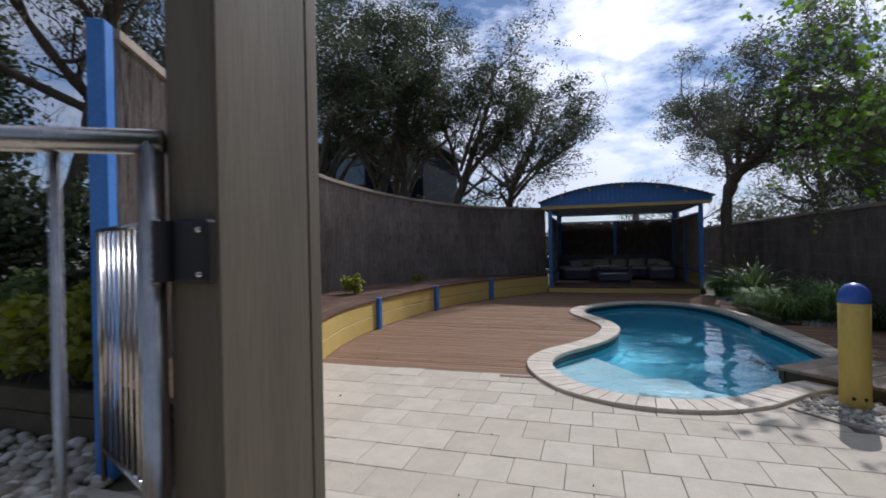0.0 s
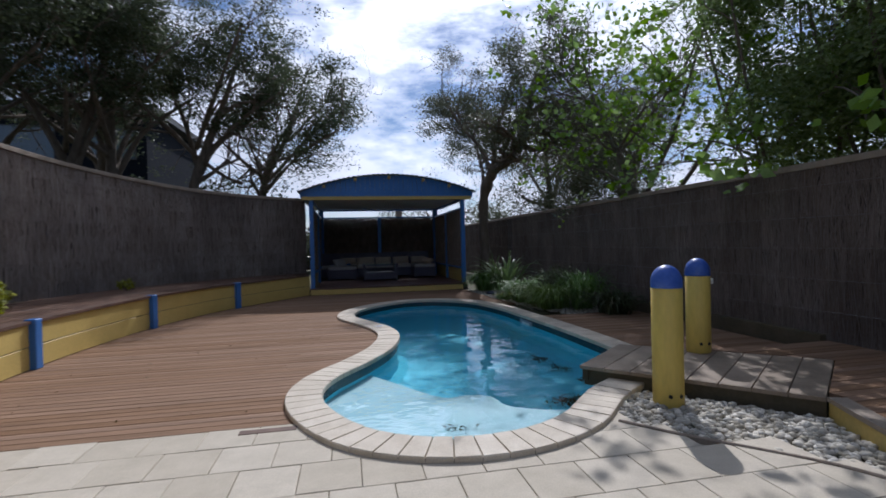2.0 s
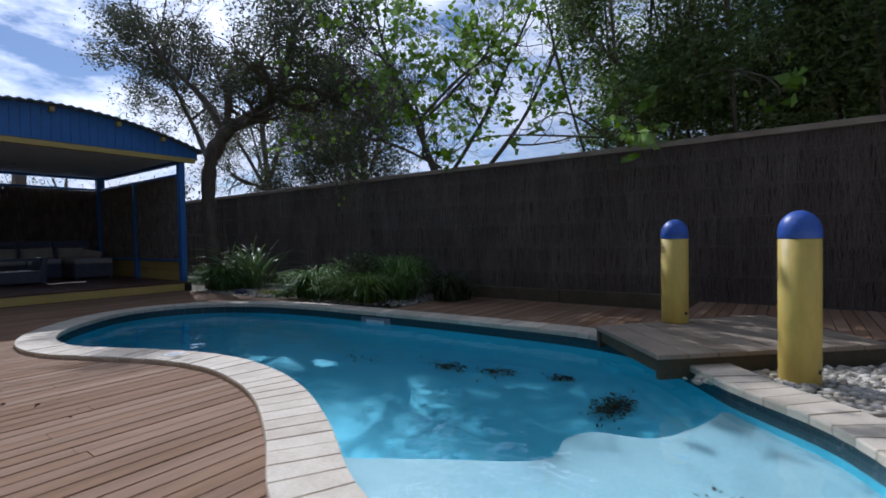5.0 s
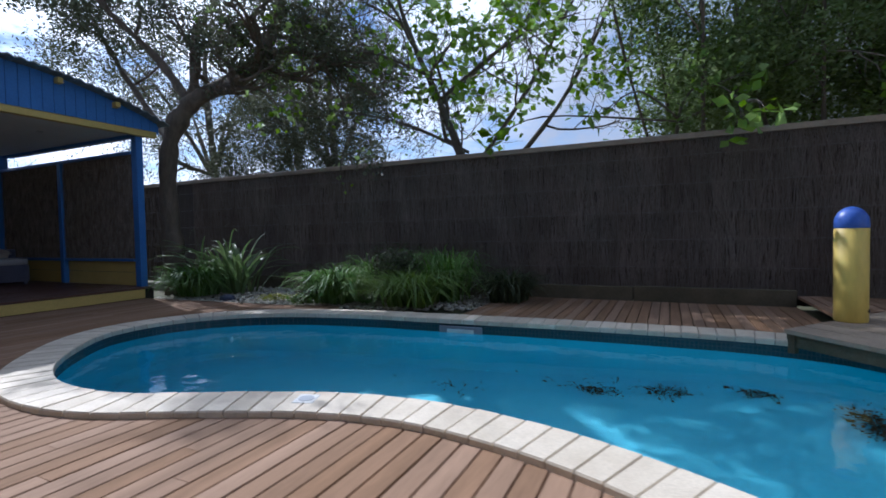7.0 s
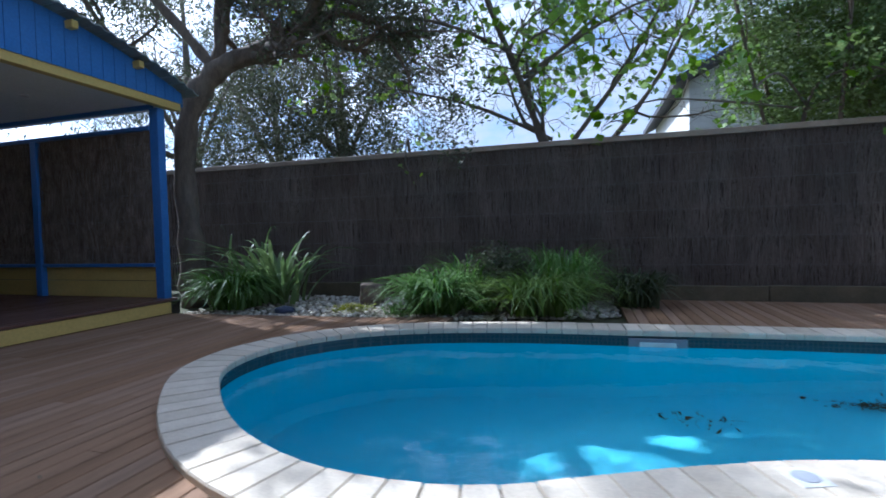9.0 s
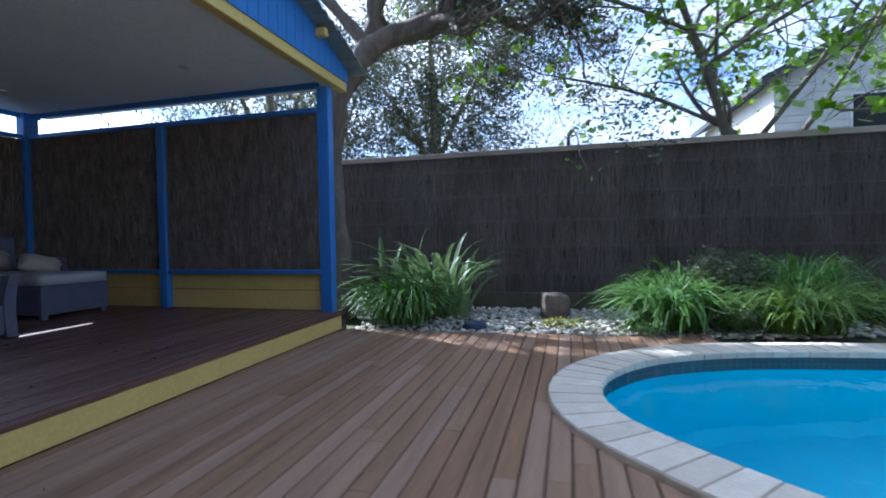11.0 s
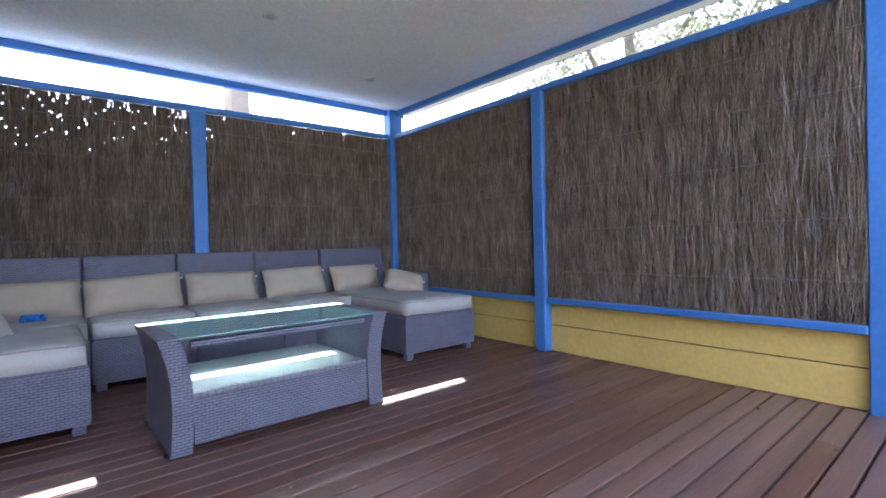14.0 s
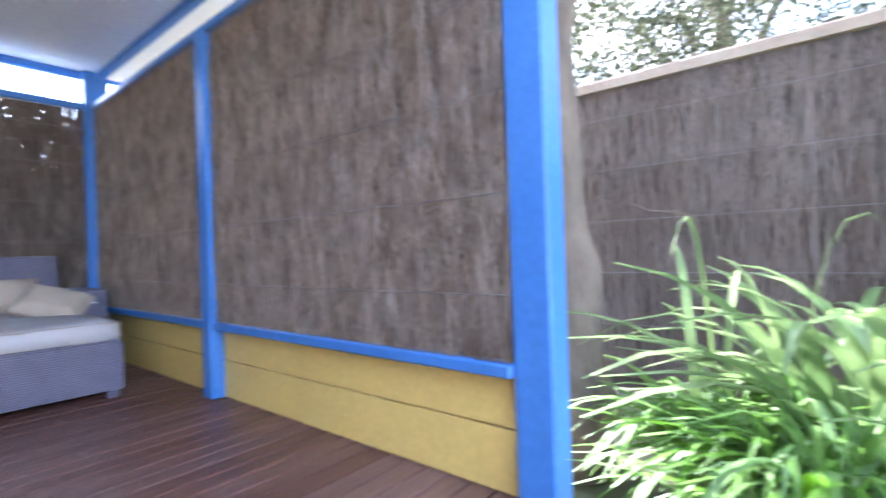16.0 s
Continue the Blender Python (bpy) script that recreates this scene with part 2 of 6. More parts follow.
LEAF_FLAX = leaf_material("flax_leaf", (0.09, 0.175, 0.05), (0.22, 0.29, 0.11), rough=0.42, through_light=0.35)
LEAF_LIME = leaf_material("lime_leaf", (0.4, 0.4, 0.05), (0.26, 0.32, 0.05), through_light=0.5)
DEBRIS = material("wet_leaf_litter", (0.03, 0.05, 0.015), 0.8, second=(0.06, 0.05, 0.02), scale=20, bump=0.3)
GROUND = material("dry_earth_and_grass", (0.12, 0.11, 0.06), 0.95, second=(0.07, 0.08, 0.035), scale=0.6, bump=0.5, bump_scale=12)
WALL_WHITE = material("white_weatherboard", (0.62, 0.61, 0.58), 0.7, second=(0.50, 0.49, 0.47), scale=2, bump=0.1)
WALL_DARK = material("charcoal_house_wall", (0.015, 0.018, 0.025), 0.9, spec=0.05, bump=0.1)
ROOF_DARK = material("dark_house_roof", (0.05, 0.05, 0.055), 0.6, bump=0.1)
WHITE_PLASTIC = material("white_plastic", (0.75, 0.75, 0.73), 0.4, bump=0.03)
GREY_PLASTIC = material("grey_plastic", (0.25, 0.26, 0.30), 0.5, bump=0.05)


# ---- building helpers ----
def mesh_of(name, bm, mats):
    me = bpy.data.meshes.new(name)
    bm.to_mesh(me)
    bm.free()
    for m in (mats if isinstance(mats, (list, tuple)) else [mats]):
        me.materials.append(m)
    return me


def thing(name, label, category, group="", kind="", at=None):
    ob = tagged(new(name), label, category, group, kind)
    if at is not None:
        ob.matrix_world = at
    return ob


def part(name, bm, mat, parent=None, label="", smooth=False):
    ob = new(name, mesh_of(name, bm, mat))
    if smooth:
        for p in ob.data.polygons:
            p.use_smooth = True
    if parent is not None:
        ob.parent = parent
    if label:
        tagged(ob, label)
    return ob


def setting(name, bm, mat, label, category, smooth=False):
    return tagged(part(name, bm, mat, smooth=smooth), label, category, kind="structure")


def box(bm, x0, x1, y0, y1, z0, z1, bevel=0.0, m=None, segs=1):
    r = bmesh.ops.create_cube(bm, size=1.0)
    vs = r["verts"]
    bmesh.ops.scale(bm, vec=(x1 - x0, y1 - y0, z1 - z0), verts=vs)
    bmesh.ops.translate(bm, vec=((x0 + x1) / 2, (y0 + y1) / 2, (z0 + z1) / 2), verts=vs)
    if bevel:
        es = list({e for v in vs for e in v.link_edges})
        r = bmesh.ops.bevel(bm, geom=es, offset=bevel, segments=segs, profile=0.6, affect="EDGES")
        vs = list({v for f in r["faces"] for v in f.verts} | {v for v in vs if v.is_valid})
    if m is not None:
        bmesh.ops.transform(bm, matrix=m, verts=[v for v in vs if v.is_valid])
    return bm


def boxed(x0, x1, y0, y1, z0, z1, bevel=0.0, segs=1):
    return box(bmesh.new(), x0, x1, y0, y1, z0, z1, bevel, segs=segs)


def tube_into(verts, faces, pts, radii, sides=6):
    """Adds a tube along pts with the radii given to lists for from_pydata."""
    start = len(verts)
    side = Vector((1, 0, 0))
    n = len(pts)
    for i, p in enumerate(pts):
        d = (Vector(pts[min(i + 1, n - 1)]) - Vector(pts[max(i - 1, 0)])).normalized()
        u = side - d * side.dot(d)
        if u.length < 0.1:
            u = Vector((0, 1, 0)) - d * d.y
        u.normalize()
        w = d.cross(u)
        for k in range(sides):
            a = 2 * math.pi * k / sides
            verts.append(tuple(Vector(p) + (u * math.cos(a) + w * math.sin(a)) * radii[i]))
    for i in range(n - 1):
        for k in range(sides):
            a, b = start + i * sides + k, start + i * sides + (k + 1) % sides
            faces.append((a, b, b + sides, a + sides))
    faces.append(tuple(start + (n - 1) * sides + k for k in range(sides)))
    faces.append(tuple(start + sides - 1 - k for k in range(sides)))


def pydata(name, verts, faces, mat, parent=None, smooth=False, label=""):
    me = bpy.data.meshes.new(name)
    me.from_pydata(verts, [], faces)
    me.update()
    me.materials.append(mat)
    if smooth:
        me.polygons.foreach_set("use_smooth", [True] * len(me.polygons))
    ob = new(name, me)
    if parent is not None:
        ob.parent = parent
    if label:
        tagged(ob, label)
    return ob


def spline(points, per=8, closed=False):
    """Catmull-Rom curve through 2D or 3D points."""
    pts = [np.array(p, float) for p in points]
    n = len(pts)
    out = []
    last = n if closed else n - 1
    for i in range(last):
        if closed:
            a, b, c, d = pts[i - 1], pts[i], pts[(i + 1) % n], pts[(i + 2) % n]
        else:
            a, b, c, d = pts[max(i - 1, 0)], pts[i], pts[i + 1], pts[min(i + 2, n - 1)]
        for k in range(per):
            t = k / per
            out.append(0.5 * ((2 * b) + (c - a) * t + (2 * a - 5 * b + 4 * c - d) * t * t + (3 * b - a - 3 * c + d) * t ** 3))
    if not closed:
        out.append(pts[-1])
    return out


def resample(pts, step, closed=False):
    pts = [np.array(p, float) for p in pts]
    if closed:
        pts = pts + [pts[0]]
    seg = [np.linalg.norm(pts[i + 1] - pts[i]) for i in range(len(pts) - 1)]
    cum = np.concatenate([[0], np.cumsum(seg)])
    n = max(2, int(round(cum[-1] / step)))
    out = []
    for k in range(n if closed else n + 1):
        s = cum[-1] * k / n
        i = min(int(np.searchsorted(cum, s, side="right")) - 1, len(seg) - 1)
        f = (s - cum[i]) / max(seg[i], 1e-9)
        out.append(pts[i] * (1 - f) + pts[i + 1] * f)
    return out


def inside(x, y, poly):
    c = False
    n = len(poly)
    for i in range(n):
        x0, y0 = poly[i]
        x1, y1 = poly[i - 1]
        if (y0 > y) != (y1 > y) and x < (x1 - x0) * (y - y0) / (y1 - y0) + x0:
            c = not c
    return c


def offset_ring(ring, d):
    """Closed ring moved outward by d (ring runs clockwise seen from above)."""
    out = []
    n = len(ring)
    for i in range(n):
        t = np.array(ring[(i + 1) % n]) - np.array(ring[i - 1])
        t = t / max(np.linalg.norm(t), 1e-9)
        out.append(np.array(ring[i]) + d * np.array((-t[1], t[0])))
    return out


def spans(y, poly):
    """x at which the line of this y crosses the ring."""
    xs = []
    n = len(poly)
    for i in range(n):
        (x0, y0), (x1, y1) = poly[i], poly[i - 1]
        if (y0 > y) != (y1 > y):
            xs.append((x1 - x0) * (y - y0) / (y1 - y0) + x0)
    return sorted(xs)

# ---- plan ----
POOL_POINTS = [(1.69, 4.62), (1.31, 4.72), (0.97, 4.98), (0.69, 5.5), (0.62, 5.98), (0.75, 6.42), (1.08, 6.95), (1.38, 7.55), (1.54, 8.15), (1.57, 8.7),
               (1.45, 9.25), (1.2, 9.85), (1.02, 10.25), (0.96, 10.65), (1.03, 11.1), (1.25, 11.55), (1.65, 12.02), (2.15, 12.4), (2.75, 12.42),
               (3.3, 12.05), (3.65, 11.4), (3.84, 10.5), (3.9, 9.6), (3.97, 8.5), (4.0, 7.5), (3.98, 6.7), (3.8, 6.1), (3.35, 5.66), (2.97, 5.37), (2.78, 5.18), (2.48, 4.87), (2.1, 4.67)]
RING = [tuple(p) for p in resample(spline(POOL_POINTS, 10, True), 0.08, True)]
RING_OUT = [tuple(p) for p in offset_ring(RING, 0.29)]
RING_MID = [tuple(p) for p in offset_ring(RING, 0.16)]
WALL_LINE = [(-2.12, 2.3), (-2.75, 3.6), (-3.5, 5.3), (-4.0, 7.0), (-4.3, 8.9), (-4.22, 10.6), (-3.75, 12.3), (-2.9, 13.9), (-1.7, 15.2), (-0.3, 16.1)]
FRONT_LINE = [(-1.2, 2.1), (-1.72, 3.35), (-2.24, 4.94), (-2.6, 6.4), (-2.7, 7.85), (-2.62, 9.2), (-2.43, 10.5), (-2.08, 11.7), (-1.57, 12.85), (-0.15, 15.05)]
WALL = [tuple(p) for p in resample(spline(WALL_LINE, 10), 0.25)]
FRONT = [tuple(p) for p in resample(spline(FRONT_LINE, 10), 0.1)]
FLOOR_Z, PLAT_Z, WATER_Z = 0.18, 0.125, -0.10
PX0, PX1, PY0, PY1 = -0.06, 4.22, 15.1, 19.45


def front_x(y):
    xs = [FRONT[i][0] + (FRONT[i + 1][0] - FRONT[i][0]) * (y - FRONT[i][1]) / (FRONT[i + 1][1] - FRONT[i][1])
          for i in range(len(FRONT) - 1) if FRONT[i][1] <= y < FRONT[i + 1][1]]
    return xs[0] if xs else FRONT[-1][0]


# ---- ground, one sheet with the pool's hole in it ----
def ground():
    bm = bmesh.new()
    mids = offset_ring(RING, 0.1)
    hole = [bm.verts.new((x, y, -0.06)) for x, y in mids]
    far = [bm.verts.new((x, y, -0.06)) for x, y in ((-900, -900), (900, -900), (900, 900), (-900, 900))]
    es = [bm.edges.new((hole[i - 1], hole[i])) for i in range(len(hole))] + [bm.edges.new((far[i - 1], far[i])) for i in range(4)]
    bmesh.ops.triangle_fill(bm, use_beauty=True, edges=es)
    for f in list(bm.faces):
        c = f.calc_center_median()
        if inside(c.x, c.y, [tuple(p) for p in mids]):
            bm.faces.remove(f)
    bmesh.ops.recalc_face_normals(bm, faces=bm.faces)
    return setting("ground", bm, GROUND, "flat sandy ground under the garden and beyond its fences", "ground")


ground()


# ---- swimming pool ----
def pool():
    top = thing("swimming_pool", "kidney-shaped in-ground pool of clear blue water with a cream brick coping", "pool", kind="structure")
    n = len(RING)
    bm = bmesh.new()
    # shell: wall from under the coping down to a sloping floor
    deep = lambda y: -0.75 - 0.75 * min(max((y - 5.6) / 5.0, 0), 1)
    levels = [bm_ring for bm_ring in ([bm.verts.new((x, y, 0.0)) for x, y in RING],
                                      [bm.verts.new((x, y, -0.24)) for x, y in RING],
                                      [bm.verts.new((x, y, deep(y) + 0.12)) for x, y in RING],
                                      [bm.verts.new((x, y, deep(y))) for x, y in offset_ring(RING, -0.14)])]
    for a, b in zip(levels, levels[1:]):
        for i in range(n):
            bm.faces.new((a[i - 1], a[i], b[i], b[i - 1]))
    bmesh.ops.triangle_fill(bm, use_beauty=True, edges=[e for e in bm.edges if e.verts[0] in levels[-1] and e.verts[1] in levels[-1]])
    part("shell", bm, POOL, top, "light blue plastered pool shell")
    # waterline tiles
    bm = bmesh.new()
    inner = offset_ring(RING, -0.006)
    a = [bm.verts.new((x, y, 0.005)) for x, y in inner]
    b = [bm.verts.new((x, y, -0.145)) for x, y in inner]
    for i in range(n):
        bm.faces.new((a[i - 1], a[i], b[i], b[i - 1]))
    part("waterline_band", bm, TILE_GRID, top, "dark green mosaic tile band")
    # shallow ledge with a rounded step before it
    edge = [tuple(p) for p in spline([(1.12, 7.02), (1.45, 6.5), (1.75, 6.06), (2.03, 6.06), (2.22, 5.95), (2.31, 5.66), (2.68, 5.46), (2.95, 5.40)], 5)]
    near = lambda q: min(range(n), key=lambda i: (RING[i][0] - q[0]) ** 2 + (RING[i][1] - q[1]) ** 2)
    i0, i1 = near((2.92, 5.33)), near((1.05, 6.9))
    loop = edge + [RING[i % n] for i in range(i0, i1 + (n if i1 < i0 else 0) + 1)]
    bm = bmesh.new()
    up = [bm.verts.new((x, y, -0.27)) for x, y in loop]
    dn = [bm.verts.new((x, y, -1.2)) for x, y in loop]
    es = [bm.edges.new((up[i - 1], up[i])) for i in range(len(up))]
    bmesh.ops.triangle_fill(bm, use_beauty=True, edges=es)
    for i in range(1, len(edge)):
        bm.faces.new((up[i - 1], up[i], dn[i], dn[i - 1]))
    bmesh.ops.recalc_face_normals(bm, faces=bm.faces)
    part("shallow_ledge", bm, POOL_LEDGE, top, "pale shallow entry ledge under water")
    # water
    bm = bmesh.new()
    vs = [bm.verts.new((x, y, WATER_Z)) for x, y in offset_ring(RING, 0.02)]
    f = bm.faces.new(vs)
    f.normal_update()
    if f.normal.z < 0:
        f.normal_flip()
    water = part("water", bm, WATER, top, "clear still pool water")
    water.visible_shadow = False
    # coping bricks, laid radially
    total = resample(RING, 0.138, True)
    m = len(total)
    for i in range(m):
        p, q = np.array(total[i]), np.array(total[(i + 1) % m])
        t = (q - p) / np.linalg.norm(q - p)
        prev, nxt = np.array(total[i - 1]), np.array(total[(i + 2) % m])
        ta, tb = (q - prev), (nxt - p)
        na = np.array((-ta[1], ta[0])) / np.linalg.norm(ta)
        nb = np.array((-tb[1], tb[0])) / np.linalg.norm(tb)
        g = 0.0035
        w, lift = 0.285, 0.036 + random.uniform(-0.002, 0.002)
        a, b = p + t * g - na * 0.03, q - t * g - nb * 0.03
        c, d = q - t * g + nb * w, p + t * g + na * w
        ring = [a, b, c, d]
        mid = sum(ring) / 4
        vs = [(*r, -0.012) for r in ring] + [(*r, lift - 0.010) for r in ring] + [(*(r + (mid - r) * 0.035), lift) for r in ring]
        fs = [(0, 1, 5, 4), (1, 2, 6, 5), (2, 3, 7, 6), (3, 0, 4, 7), (4, 5, 9, 8), (5, 6, 10, 9), (6, 7, 11, 10), (7, 4, 8, 11), (8, 9, 10, 11), (3, 2, 1, 0)]
        fs = [f[::-1] for f in fs]
        pydata("coping_brick", vs, fs, COPING, top)
    # mortar bed under the coping
    bm = bmesh.new()
    a = [bm.verts.new((x, y, 0.022)) for x, y in offset_ring(RING, -0.02)]
    b = [bm.verts.new((x, y, 0.022)) for x, y in offset_ring(RING, 0.275)]
    c = [bm.verts.new((x, y, -0.05)) for x, y in offset_ring(RING, 0.275)]
    for i in range(n):
        bm.faces.new((a[i - 1], b[i - 1], b[i], a[i]))
        bm.faces.new((b[i - 1], c[i - 1], c[i], b[i]))
    part("mortar_bed", bm, GROUT, top, "grey mortar between the coping bricks")
    return top


def tile_grid_material():
    m = material("mosaic_tile", (0.03, 0.085, 0.105), 0.25, second=(0.018, 0.055, 0.07), scale=30, bump=0)
    n, l = m.node_tree.nodes, m.node_tree.links
    p = n["Principled BSDF"]
    co = n.new("ShaderNodeTexCoord")
    sep = n.new("ShaderNodeSeparateXYZ")
    l.new(co.outputs["Object"], sep.inputs["Vector"])
    com = n.new("ShaderNodeCombineXYZ")
    add = n.new("ShaderNodeMath")
    l.new(sep.outputs["X"], add.inputs[0])
    l.new(sep.outputs["Y"], add.inputs[1])
    l.new(add.outputs["Value"], com.inputs["X"])
    l.new(sep.outputs["Z"], com.inputs["Y"])
    br = n.new("ShaderNodeTexBrick")
    br.offset = 0
    br.inputs["Brick Width"].default_value, br.inputs["Row Height"].default_value = 0.035, 0.035
    br.inputs["Mortar Size"].default_value, br.inputs["Scale"].default_value = 0.003, 1.0
    l.new(com.outputs["Vector"], br.inputs["Vector"])
    mx = n.new("ShaderNodeMixRGB")
    mx.inputs[2].default_value = (0.07, 0.10, 0.11, 1)
    l.new(br.outputs["Fac"], mx.inputs[0])
    l.new(p.inputs["Base Color"].links[0].from_socket, mx.inputs[1])
    l.new(mx.outputs["Color"], p.inputs["Base Color"])
    return m


TILE_GRID = tile_grid_material()
pool()


# ---- brushwood ----
def height(z, x, y):
    """A level, or one that changes with the place."""
    return z if isinstance(z, (int, float)) else z(x, y)


def brush(name, line, z0, top, mat, per_metre, parent=None, radius=(0.004, 0.008), proud=0.03, length=(0.6, 1.2), lean=0.05, seed=1, band=0.0, rings=3, wave=0.02):
    """A mat of thin upright sticks along a line of (x, y); the open side is on the left of the line's direction."""
    rnd = np.random.RandomState(seed)
    verts, faces = [], []
    pts = [np.array(p, float) for p in line]
    for i in range(len(pts) - 1):
        p, q = pts[i], pts[i + 1]
        ln = np.linalg.norm(q - p)
        t = (q - p) / ln
        nrm = np.array((-t[1], t[0]))
        z1 = height(top, p[0], p[1])
        for _ in range(int(ln * per_metre)):
            s = rnd.uniform(0, ln)
            h = min(rnd.uniform(*length), z1 - z0)
            zb = rnd.uniform(z0 - 0.25, z1 - h + 0.25)
            if band:
                zb = z0 + band * rnd.randint(-1, int((z1 - z0) / band) + 1) + rnd.normal(0, 0.025)
                h = band * rnd.uniform(1.02, 1.2)
            za, zt = max(zb, z0), min(zb + h, z1)
            if zt - za < 0.06:
                continue
            if rnd.rand() < 0.2:
                zt = min(zt + rnd.uniform(0, 0.02), z1 + 0.015)
            out = rnd.uniform(0.0, proud)
            r = rnd.uniform(*radius)
            dx = rnd.normal(0, lean, 2)
            bow = rnd.normal(0, wave)
            dout = rnd.normal(0, 0.010, 2)
            start = len(verts)
            for k, f in enumerate(np.linspace(0, 1, rings)):
                c = p + t * np.clip(s + dx[0] * f + bow * (1 - abs(2 * f - 1)), 0.0, ln) + nrm * (max(out + dout[0] * f, 0.0))
                z = za + (zt - za) * f
                rr = r * (1 - 0.35 * f)
                for ca, sa in ((1, 0), (-0.5, 0.87), (-0.5, -0.87)):
                    v = c + t * (sa * rr) + nrm * (ca * rr)
                    verts.append((v[0], v[1], z))
            for k in range(rings - 1):
                for j in range(3):
                    a, b = start + k * 3 + j, start + k * 3 + (j + 1) % 3
                    faces.append((a, b, b + 3, a + 3))
    return tagged(pydata(name, verts, faces, mat, parent), kind="stuff")


def core(name, line, z0, z1, thick, mat, parent):
    verts, faces = [], []
    n = len(line)
    for i, p in enumerate(line):
        a, b = np.array(line[max(i - 1, 0)]), np.array(line[min(i + 1, n - 1)])
        t = (b - a) / np.linalg.norm(b - a)
        nrm = np.array((-t[1], t[0]))
        for q in (np.array(p), np.array(p) - nrm * thick):
            verts += [(q[0], q[1], z0), (q[0], q[1], height(z1, *p))]
    for i in range(n - 1):
        a, b = i * 4, i * 4 + 4
        faces += [(a, b, b + 1, a + 1), (a + 2, a + 3, b + 3, b + 2), (a + 1, b + 1, b + 3, a + 3), (a, a + 2, b + 2, b)]
    faces += [(0, 1, 3, 2), (4 * n - 4, 4 * n - 2, 4 * n - 1, 4 * n - 3)]
    return pydata(name, verts, faces, mat, parent)


def wires(line, heights, off, parent):
    for z in heights:
        verts, faces = [], []
        pts = []
        n = len(line)
        for i, p in enumerate(line):
            a, b = np.array(line[max(i - 1, 0)]), np.array(line[min(i + 1, n - 1)])
            t = (b - a) / np.linalg.norm(b - a)
            q = np.array(p) + np.array((-t[1], t[0])) * off
            pts.append((q[0], q[1], z))
        tube_into(verts, faces, pts, [0.0016] * n, 4)
        pydata("wire", verts, faces, WIRE, parent)


def cap_along(name, line, z0, z1, before, behind, mat, parent):
    """A timber capping piece along a line, overhanging both faces."""
    verts, faces = [], []
    n = len(line)
    for i, p in enumerate(line):
        a, b = np.array(line[max(i - 1, 0)]), np.array(line[min(i + 1, n - 1)])
        t = (b - a) / np.linalg.norm(b - a)
        nrm = np.array((-t[1], t[0]))
        a0, a1 = height(z0, *p), height(z1, *p)
        for o, z in ((before, a0), (before, a1 - 0.008), (before - 0.008, a1), (-behind + 0.008, a1), (-behind, a1 - 0.008), (-behind, a0)):
            q = np.array(p) + nrm * o
            verts.append((q[0], q[1], z))
    for i in range(n - 1):
        for k in range(6):
            a, b = i * 6 + k, i * 6 + (k + 1) % 6
            faces.append((a, b, b + 6, a + 6))
    faces += [(0, 1, 2, 3, 4, 5), tuple(range(6 * n - 1, 6 * n - 7, -1))]
    return pydata(name, verts, faces, mat, parent)


# curved brushwood wall behind the bench (open side towards the deck, on the right of the line: reverse it)
LEFT = list(reversed(WALL))
wall_top = lambda x, y: float(np.interp(y, (2.3, 7.8, 10.0, 12.2, 14.5, 16.1), (3.04, 3.01, 2.95, 2.83, 2.71, 2.66)))
wall_left = thing("wall_west", "tall curved brushwood wall, weathered grey-brown, with a timber capping", "wall", kind="structure")
core("brush_core", LEFT, 0.0, wall_top, 0.14, BRUSH_BACK, wall_left)
brush("brushwood", LEFT, 0.45, wall_top, BRUSH_OLD, 1900, wall_left, radius=(0.0035, 0.007), proud=0.03, seed=2, band=0.36, rings=2)
for i in range(0, len(LEFT) - 1, 10):
    cap_along("capping_board", LEFT[i:i + 11], lambda x, y: wall_top(x, y) + 0.004, lambda x, y: wall_top(x, y) + 0.08, 0.06, 0.19, CAP, wall_left)

FENCE_X, FENCE_T = 6.24, 2.095
fence_line = [(FENCE_X, -4.0 + 0.5 * i) for i in range(69)]
wall_right = thing("wall_east", "long dark brushwood boundary fence with a timber capping rail", "fence", kind="structure")
core("brush_core", fence_line, 0.0, FENCE_T, 0.12, FENCE_BACK, wall_right)
brush("brushwood", [p for p in fence_line if 3 < p[1] < 17], 0.08, FENCE_T, BRUSH_FENCE, 2700, wall_right, radius=(0.0025, 0.0048), proud=0.022, seed=3, band=0.36, rings=2)
brush("brushwood", [p for p in fence_line if p[1] >= 16.6], 0.08, FENCE_T, BRUSH_FENCE, 500, wall_right, radius=(0.005, 0.009), proud=0.022, seed=5, band=0.36, rings=2)
brush("brushwood", [p for p in fence_line if p[1] <= 3], 0.08, FENCE_T, BRUSH_FENCE, 150, wall_right, radius=(0.007, 0.012), proud=0.035, seed=4, band=0.36, rings=2)
wires(fence_line, (0.45, 0.81, 1.17, 1.53, 1.89), 0.04, wall_right)
for i in range(0, len(fence_line) - 1, 6):
    cap_along("capping_board", fence_line[i:i + 7], FENCE_T + 0.003, FENCE_T + 0.075, 0.05, 0.17, CAP, wall_right)

north_line = [(6.1, 30.0), (-3.0, 30.0)]
wall_north_fence = thing("wall_north_fence", "plain dark brushwood fence beyond the pavilion", "fence", kind="structure")
core("brush_core", north_line, 0.0, 1.9, 0.12, FENCE_BACK, wall_north_fence)

south_line = [(6.1, -4.0), (-3.5, -4.0)]
wall_south = thing("wall_south", "plain brushwood fence closing the garden", "fence", kind="structure")
core("brush_core", list(reversed(south_line)), 0.0, 1.9, 0.12, BRUSH_BACK, wall_south)


